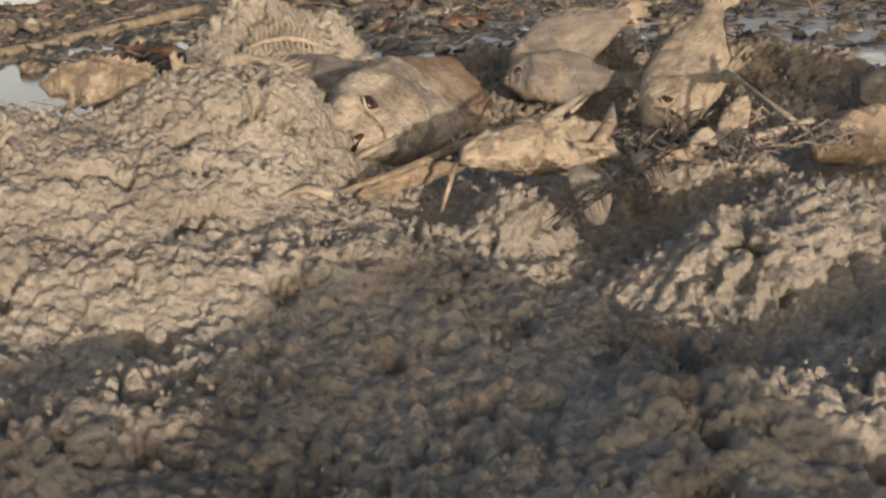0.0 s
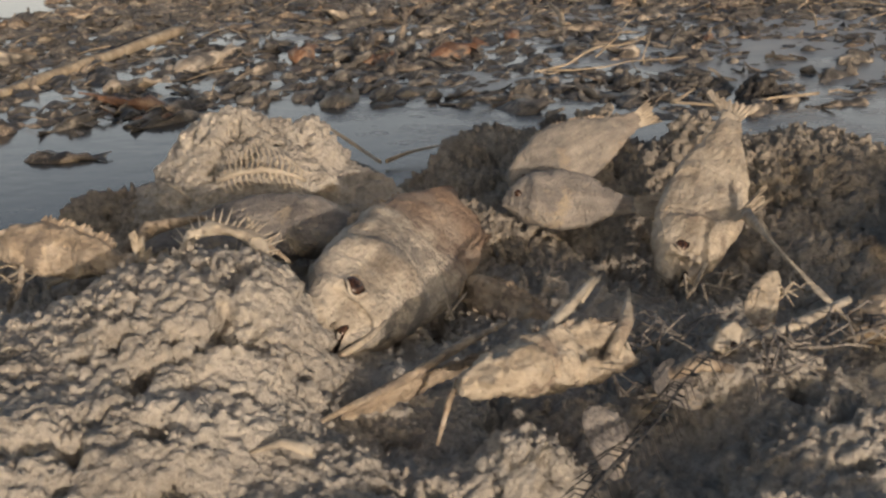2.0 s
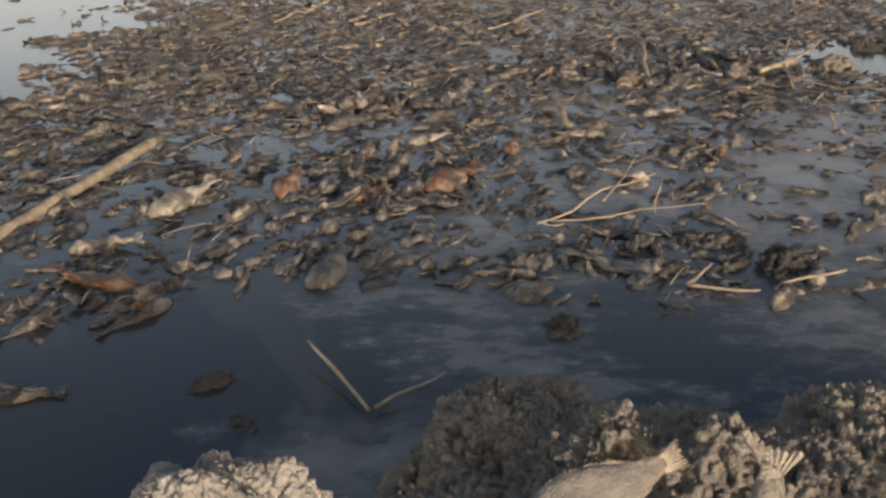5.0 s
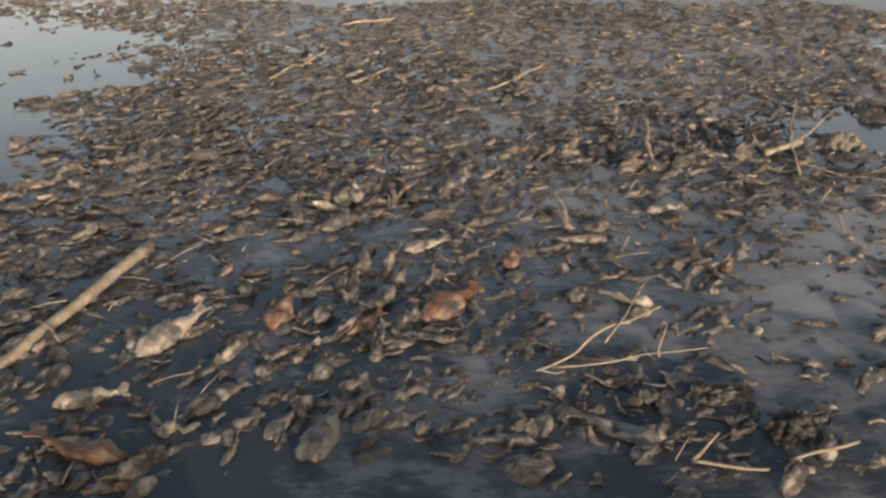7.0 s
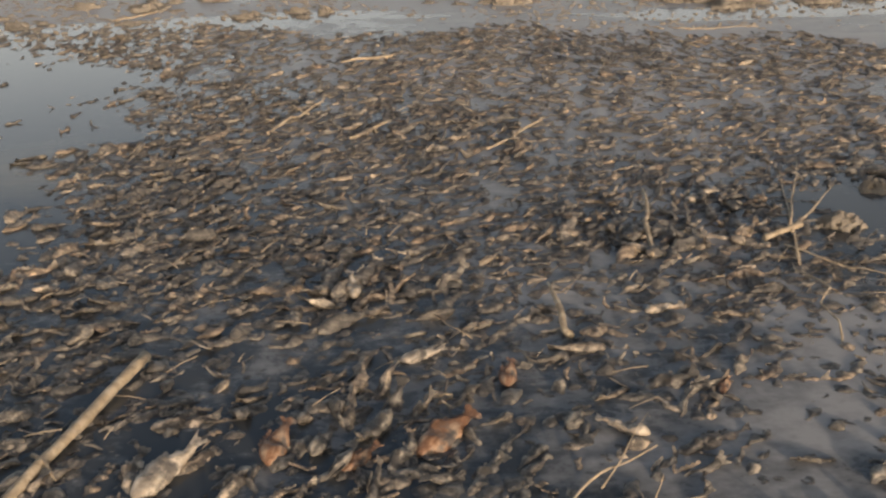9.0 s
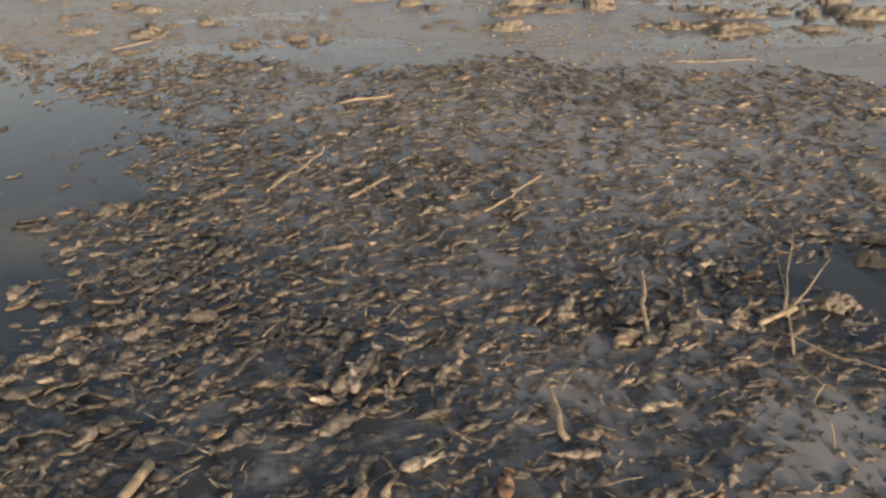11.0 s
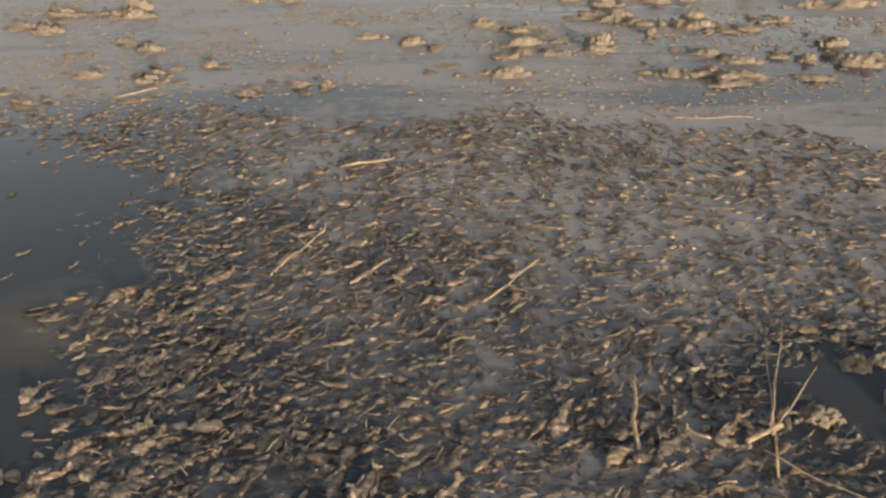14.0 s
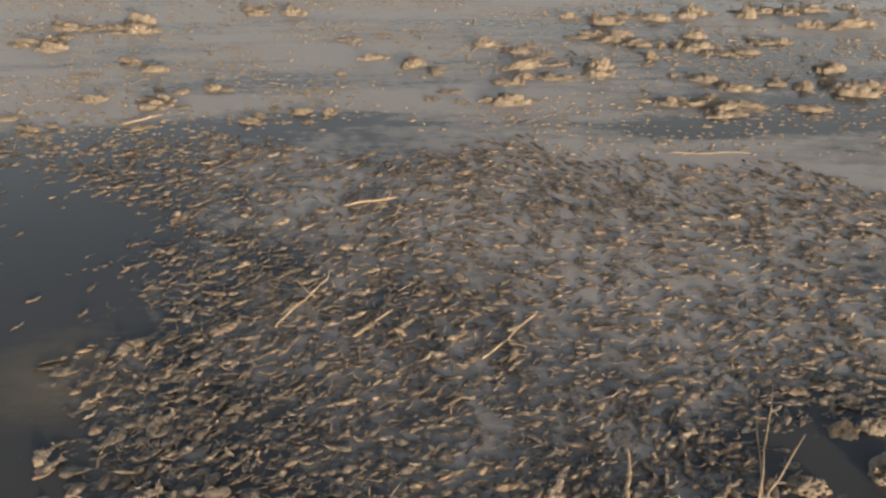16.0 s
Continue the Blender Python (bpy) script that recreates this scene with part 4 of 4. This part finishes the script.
# those that stand out: place, length, turn, height of the middle, kind
for x, y, ln, turn, up, k in [(-0.73, 2.57, 0.25, 158, 0.004, 0), (-0.63, 2.43, 0.15, 5, -0.004, 1), (-0.38, 3.17, 0.2, 80, 0.02, 2), (0.07, 3.2, 0.24, 45, 0.012, 0), (-0.16, 3.1, 0.15, 45, 0.01, 1), (0.26, 3.5, 0.15, 80, 0.015, 2), (0.88, 3.42, 0.1, 60, 0.01, 1)]:
    float_fish(x, y, up, ln, turn, -6, 14, k, "rust-stained dead fish floating on its side", RUSTY)
for x, y, ln, turn, up, k in [(-0.77, 2.76, 0.18, 15, 0.01, 0), (-0.65, 3.06, 0.26, 60, 0.015, 1), (-0.24, 4.08, 0.18, 100, 0.03, 2), (0.55, 3.22, 0.16, 160, 0.01, 0), (0.0, 3.62, 0.16, 20, 0.01, 1), (1.18, 4.9, 0.2, 30, 0.01, 2), (0.8, 3.9, 0.14, 10, 0.01, 0), (0.7, 3.33, 0.1, 140, 0.0, 1)]:
    float_fish(x, y, up, ln, turn, -8, 12, k, "bleached dead fish floating on its side", PALER)
for x, y, ln, turn, k in [(-0.48, 2.76, 0.17, 45, 0), (-0.42, 2.62, 0.17, 42, 1), (-0.31, 2.64, 0.14, 60, 2), (-0.21, 2.6, 0.24, 70, 3), (-0.13, 2.66, 0.13, 72, 0), (-0.58, 2.65, 0.13, 120, 1), (-0.04, 2.65, 0.15, 20, 2), (0.18, 2.57, 0.14, 170, 3), (0.08, 2.53, 0.1, 60, 0), (0.42, 2.6, 0.24, 150, 1)]:
    float_fish(x, y, 0.002, ln, turn, -5, 10, k, "dark grey scaled dead fish awash near the shore", AWASH)


float_fish(-0.72, 2.08, 0.0, 0.17, 5, -3, 8, 7, "slender dark fish floating alone with forked tail")


def thick(x, y):
    """How crowded the fish lie at a place, 0 to 1."""
    p = np.array([[x, y, 0.0]])
    far = np.interp(x, [-4, -3.3, -2, -0.94, -0.8, 0.28, 0.8, 1.0, 1.9, 2.7, 3.2, 5], [8.7, 8.6, 8.65, 8.5, 8.2, 8.45, 8.72, 8.3, 8.15, 8.05, 7.5, 6.5])
    near = np.interp(x, [-3, -0.95, -0.75, -0.57, -0.43, 0, 0.34, 0.61, 0.77, 1.05, 3], [2.2, 2.25, 2.35, 2.35, 2.52, 2.5, 2.4, 2.3, 2.3, 2.4, 2.3])
    left = np.interp(y, [2, 4.5, 4.8, 5.0, 5.35, 5.6, 5.75, 5.9, 6.4, 6.9, 7.7, 8.1, 9], [-2.2, -1.6, -1.68, -1.74, -2.05, -2.1, -1.95, -1.62, -1.8, -2.0, -2.4, -3.2, -4.2])
    edge = min((far - y) / 0.2, (y - near) / 0.25, (x - left + 0.05) / 0.6)
    if edge < -0.5 and not left - 0.7 < x < left:
        return 0.0
    edge += 0.5 * float(soft_noise(p, 0.4, 90)[0])
    if left - 0.7 < x < left and 5.9 < y < far:
        edge = max(edge, 0.035)
    pool = max(0.0, 1 - math.hypot((x - 1.95) / 0.62, (y - 4.72) / 0.55)) + max(0.0, 1 - math.hypot((x - 2.75) / 0.4, (y - 6.45) / 0.3))
    calm = max(0.0, 1 - math.hypot((x - 0.95) / 0.45, (y - 2.95) / 0.35)) * 0.25
    d = 0.93 - 0.2 * min(1.0, max(0.0, (4.6 - y) / 1.2)) * min(1.0, max(0.3, x + 0.5)) + 0.35 * float(soft_noise(p, 0.7, 91)[0])
    tongue = 0.5 * max(0.0, 1 - math.hypot((x + 1.85) / 0.35, (y - 5.5) / 0.3))
    back = 0.35 * min(1.0, max(0.0, (y - 6.6) / 0.8)) * min(1.0, max(0.0, (0.3 - x) / 0.8))
    d -= (0.3 if x < 0.2 else 0.12) * min(1.0, max(0.0, (4.7 - y) / 0.9))
    return max(0.0, min(1.0, edge, d - 1.6 * pool - calm - tongue - back))


rnd = random.Random(12)
places = []
y = 2.3
while y < 8.9:
    step = 0.074
    x = -4.2
    while x < 4.2:
        px, py = x + rnd.uniform(-0.5, 0.5) * step, y + rnd.uniform(-0.5, 0.5) * step
        if abs(px) < 0.5 * py + 0.2 and rnd.random() < thick(px, py):
            places.append((px, py))
        x += step * 1.05
    y += step * 0.72


# where the carcasses are thrown up over one another
HEAPS = [(-0.2, 4.1, 0.4), (-0.15, 3.2, 0.4), (0.95, 4.6, 0.5), (0.1, 5.7, 0.6)]


def lie(x, y):
    p = np.array([[x, y, 0.0]])
    flow = 42 + 45 * float(soft_noise(p, 1.3, 95)[0]) - 75 * min(1.0, max(0.0, (y - 5.0) / 1.5)) * min(1.0, max(0.0, (x + 0.6) / 1.2))
    turn = flow + rnd.gauss(0, 22) + (180 if rnd.random() < 0.4 else 0)
    length = (rnd.uniform(0.11, 0.215) if y < 4.6 else rnd.uniform(0.09, 0.175)) * (1.12 if x < -0.9 and y < 6 else 1.0)
    heap = max(0.0, *(1 - math.hypot(x - hx, y - hy) / r for hx, hy, r in HEAPS))
    if rnd.random() < 0.7 * heap:
        return turn + 60 * rnd.random(), length, rnd.gauss(-8, 16), rnd.gauss(10, 40), rnd.uniform(-0.005, 0.015)
    return turn, length, rnd.gauss(-3, 9), rnd.gauss(12, 26), rnd.uniform(-0.02, 0.002 if y > 4.6 else -0.004)


rest, singles = [], 0
for i, (x, y) in enumerate(places):
    turn, length, tilt, roll, up = lie(x, y)
    k = rnd.randrange(12)
    if y < 3.5 and -1.25 < x < 1.3 and singles < 290:
        singles += 1
        float_fish(x, y, up, length, turn, tilt, roll, k, "sodden brown dead fish floating among others")
    else:
        wide = length * (1.4 if x < -0.9 and y < 6.2 else 1.0)
        m = pose(x, y, up, roll, tilt, turn) @ Matrix.Diagonal((length, wide, length, 1)) @ Matrix.Translation((-0.45, 0, 0))
        whole = join((SHAPES if y < 4.6 else SIMPLE)[k])
        v = whole[0] @ np.array(m.to_3x3()).T + np.array(m.translation)
        rest.append((v, whole[1]))
y = 4.4
while y < 8.6:
    x = -3.6
    while x < 4.2:
        px, py = x + rnd.uniform(-0.04, 0.04), y + rnd.uniform(-0.03, 0.03)
        if abs(px) < 0.48 * py + 0.1 and rnd.random() < 0.85 * thick(px, py):
            turn, length, tilt, roll, up = lie(px, py)
            length *= 0.72
            m = pose(px, py, up + 0.006, roll * 1.6, tilt, turn) @ Matrix.Diagonal((length, length * 0.55, length * 0.9, 1)) @ Matrix.Translation((-0.45, 0, 0))
            b2 = SIMPLE[rnd.randrange(12)][0]
            rest.append((b2[0] @ np.array(m.to_3x3()).T + np.array(m.translation), b2[1]))
        x += 0.082
    y += 0.058
tagged(new("fish_mat", mesh("fish_mat", *join(rest), FLOAT_SKIN)), "thick mat of brown and tan dead fish on the lake", "dead fish", kind="stuff")


def sunken_layer(seed):
    """Dark carcasses awash below and between the others, near the shore."""
    r = random.Random(seed)
    pieces = []
    y2 = 2.36
    while y2 < 5.4:
        x2 = -2.0
        while x2 < 2.2:
            px, py = x2 + r.uniform(-0.05, 0.05), y2 + r.uniform(-0.04, 0.04)
            full = thick(px, py) if abs(px) < 0.5 * py + 0.1 else 0.0
            if full > 0.02 and r.random() < 0.4 + 0.6 * full:
                p = np.array([[px, py, 0.0]])
                ln = r.uniform(0.13, 0.23)
                turn = 45 + 40 * float(soft_noise(p, 1.3, 95)[0]) + r.gauss(0, 28) + (180 if r.random() < 0.5 else 0)
                m = pose(px, py, r.uniform(-0.02, -0.009), r.gauss(0, 14), r.gauss(0, 5), turn) @ Matrix.Diagonal((ln, ln * 1.1, ln * 0.8, 1)) @ Matrix.Translation((-0.45, 0, 0))
                v, f = join(SHAPES[r.randrange(12)])
                v = v @ np.array(m.to_3x3()).T + np.array(m.translation)
                pieces.append((v, f))
            x2 += 0.1
        y2 += 0.072
    v, f = join(pieces)
    return v + 0.003 * np.stack([soft_noise(v, 0.018, 240 + k) for k in range(3)], 1), f


SUNKEN_SKIN = skin_material("sunken_skin", [(0.34, (0.035, 0.035, 0.034)), (0.5, (0.085, 0.08, 0.074)), (0.64, (0.24, 0.215, 0.18))], (0.13, 0.125, 0.118), 0.57, size=0.02, scales=0.006, rough=0.45, spread=0.5)
tagged(new("sunken_fish", mesh("sunken_fish", *sunken_layer(55), SUNKEN_SKIN)), "dark sodden fish awash between the floating ones", "dead fish", kind="stuff")


def scraps(count, seed):
    """Bent scraps of skin and fin that lie between the fish."""
    r = random.Random(seed)
    pieces = []
    while len(pieces) < count:
        y2 = 2.4 + 5.8 * r.random() ** 1.1
        x2 = r.uniform(-0.5, 0.5) * y2
        if r.random() > thick(x2, y2):
            continue
        ln, wd, up = r.uniform(0.03, 0.085), r.uniform(0.003, 0.009), r.uniform(0.0, 0.028)
        v = []
        for t in (0, 0.33, 0.67, 1.0):
            for side in (-1, 0, 1):
                v.append((ln * (t - 0.5), side * wd * (0.3 + math.sin(math.pi * (0.15 + 0.75 * t))) + 0.01 * math.sin(5 * t + ln * 90), 0.002 + up * t * t + (0.003 if side == 0 else 0)))
        v = np.array(v)
        v = np.concatenate([v, v - (0, 0, 0.002)])
        f = grid_faces(4, 3)
        f = f + [tuple(12 + k for k in g[::-1]) for g in f] + [(0, 3, 15, 12), (3, 6, 18, 15), (6, 9, 21, 18), (2, 14, 17, 5), (5, 17, 20, 8), (8, 20, 23, 11)]
        m = pose(x2, y2, 0, r.gauss(0, 25), r.gauss(0, 10), r.gauss(20, 50) + (180 if r.random() < 0.5 else 0))
        pieces.append((v @ np.array(m.to_3x3()).T + np.array(m.translation), f))
    return join(pieces)


tagged(new("skin_scraps", mesh("skin_scraps", *scraps(1700, 17), FLOAT_SKIN)), "dark and tan scraps of fish skin on the mat", "fish scraps", kind="stuff")


def litter(count, seed):
    """Straws and splinters that lie about on the mat."""
    r = random.Random(seed)
    pieces = []
    while len(pieces) < count:
        x, y = r.uniform(-3.5, 4), r.uniform(2.4, 8.8)
        if abs(x) > 0.5 * y + 0.1 or r.random() > thick(x, y):
            continue
        a, ln = math.radians(r.gauss(25, 50)), r.uniform(0.03, 0.12)
        p = np.array([x, y, 0.012])
        q = p + (ln * math.cos(a), ln * math.sin(a), r.uniform(0, 0.03))
        pieces.append(tube([p, (p + q) / 2 + (0, 0, 0.004), q], [r.uniform(0.001, 0.0026)], 4))
    return join(pieces)


tagged(new("straw_litter", mesh("straw_litter", *litter(300, 8), REED)), "scattered dry straws and splinters on the mat", "straw", kind="stuff")

# ---- salt lumps in the far shallows ----
FAR_LUMPS = [clump_mesh(0.12, 0.085, 0.05, 200 + k, SALT_FAR, 44, 22, 2.2) for k in range(6)]
rnd = random.Random(31)


def far_lump(x, y, size, k):
    ob = new("salt_lump", FAR_LUMPS[k % 6])
    ob.matrix_world = pose(x, y, -0.012, 0, 0, rnd.uniform(-25, 25)) @ Matrix.Diagonal((size * rnd.uniform(0.7, 1.8), size * rnd.uniform(0.6, 1.0), size * rnd.uniform(0.5, 1.25), 1))
    tagged(ob, "tan crumbly salt lump in the far shallows", "salt lump", "salt lumps in the far shallows")


# rows of lumps: from, to, how many, size
LUMPS_WEST = [(-3.27, 10.06, -3.07, 9.9, 3, 0.8), (-2.9, 10.29, -2.48, 10.29, 4, 0.6), (-2.41, 9.6, -1.99, 9.12, 7, 0.7), (-3.03, 9.46, -2.89, 9.33, 3, 0.6), (-2.79, 9.06, -2.63, 9.0, 3, 0.8), (-2.41, 8.87, -2.19, 8.81, 3, 0.7), (-2.09, 9.82, -1.85, 9.74, 3, 0.7),
              (-1.45, 9.09, -0.79, 9.04, 9, 0.75), (-3.48, 9.0, -3.32, 9.07, 3, 0.8), (-3.26, 8.64, -2.9, 8.75, 6, 0.6), (-0.89, 10.11, -0.73, 10.03, 2, 0.7), (-0.84, 11.16, -0.7, 11.16, 2, 0.7), (-0.32, 10.88, -0.15, 10.82, 2, 0.6)]
LUMPS_MIDDLE = [(0.62, 10.78, 0.95, 10.81, 4, 0.8), (0.65, 10.29, 1.41, 10.51, 9, 0.9), (0.68, 9.97, 1.27, 9.82, 9, 0.9), (1.46, 10.25, 1.67, 10.09, 4, 1.2), (-0.36, 10.52, 0.01, 10.1, 6, 0.7), (0.12, 9.8, 0.55, 9.39, 7, 0.8),
                (0.37, 9.27, 0.85, 9.33, 8, 0.8), (1.3, 9.25, 1.41, 9.22, 2, 0.8), (1.37, 11.1, 1.91, 11.29, 8, 0.9), (1.91, 10.91, 2.54, 11.0, 8, 0.8), (1.96, 10.28, 2.22, 10.25, 3, 0.7), (1.73, 9.42, 1.88, 9.42, 2, 0.8)]
LUMPS_EAST = [(2.32, 10.12, 2.45, 9.9, 3, 0.7), (2.53, 9.93, 2.84, 9.65, 7, 1.1), (2.08, 9.32, 2.39, 9.25, 6, 1.0), (2.42, 9.18, 2.79, 9.21, 6, 0.9), (3.05, 9.59, 3.29, 9.66, 4, 1.0), (3.05, 9.07, 3.22, 9.07, 2, 1.0), (3.63, 10.15, 3.76, 10.07, 2, 0.9),
              (3.6, 9.69, 4.02, 9.64, 7, 1.1), (2.72, 10.79, 3.19, 10.72, 7, 0.9), (3.22, 11.09, 3.54, 11.05, 5, 1.0)]
LUMPS_HORIZON = [(-3.82, 11.59, -2.91, 11.48, 11, 1.1), (-4.23, 10.97, -3.64, 11.04, 7, 0.9), (-2.01, 12.41, -1.34, 12.04, 9, 1.3), (1.58, 11.86, 3.33, 12.06, 16, 1.0), (3.33, 12.06, 5.0, 12.21, 15, 1.0), (3.75, 11.42, 4.79, 11.68, 11, 1.0)]
for x0, y0, x1, y1, count, size in LUMPS_WEST + LUMPS_MIDDLE + LUMPS_EAST + LUMPS_HORIZON:
    count = round(count * 1.25)
    for i in range(count):
        t = (i + 0.5) / count
        far_lump(x0 + (x1 - x0) * t + rnd.gauss(0, 0.09), y0 + (y1 - y0) * t + rnd.gauss(0, 0.1), size * 0.85 * rnd.uniform(0.25, 1.0) ** 1.4, rnd.randrange(6))


def specks(count, seed):
    """Small crumbs awash in the far shallows."""
    r = random.Random(seed)
    shapes = [crumb(r, 1.0) for _ in range(8)]
    pieces = []
    while len(pieces) < count:
        x, y = r.uniform(-6, 6), r.uniform(8.2, 13.5)
        if r.random() > 0.45 + 0.8 * float(soft_noise(np.array([[x * 0.6, y, 0]]), 0.6, 96)[0]):
            continue
        v, f = shapes[r.randrange(8)]
        w = v * np.array([1.8, 1.0, 0.6]) * r.uniform(0.005, 0.018)
        pieces.append((w + (x, y, 0.0), f))
    return join(pieces)


tagged(new("far_crumbs", mesh("far_crumbs", *specks(6500, 41), SALT_FAR)), "small tan crumbs awash in the shallows", "salt crumbs", kind="stuff")
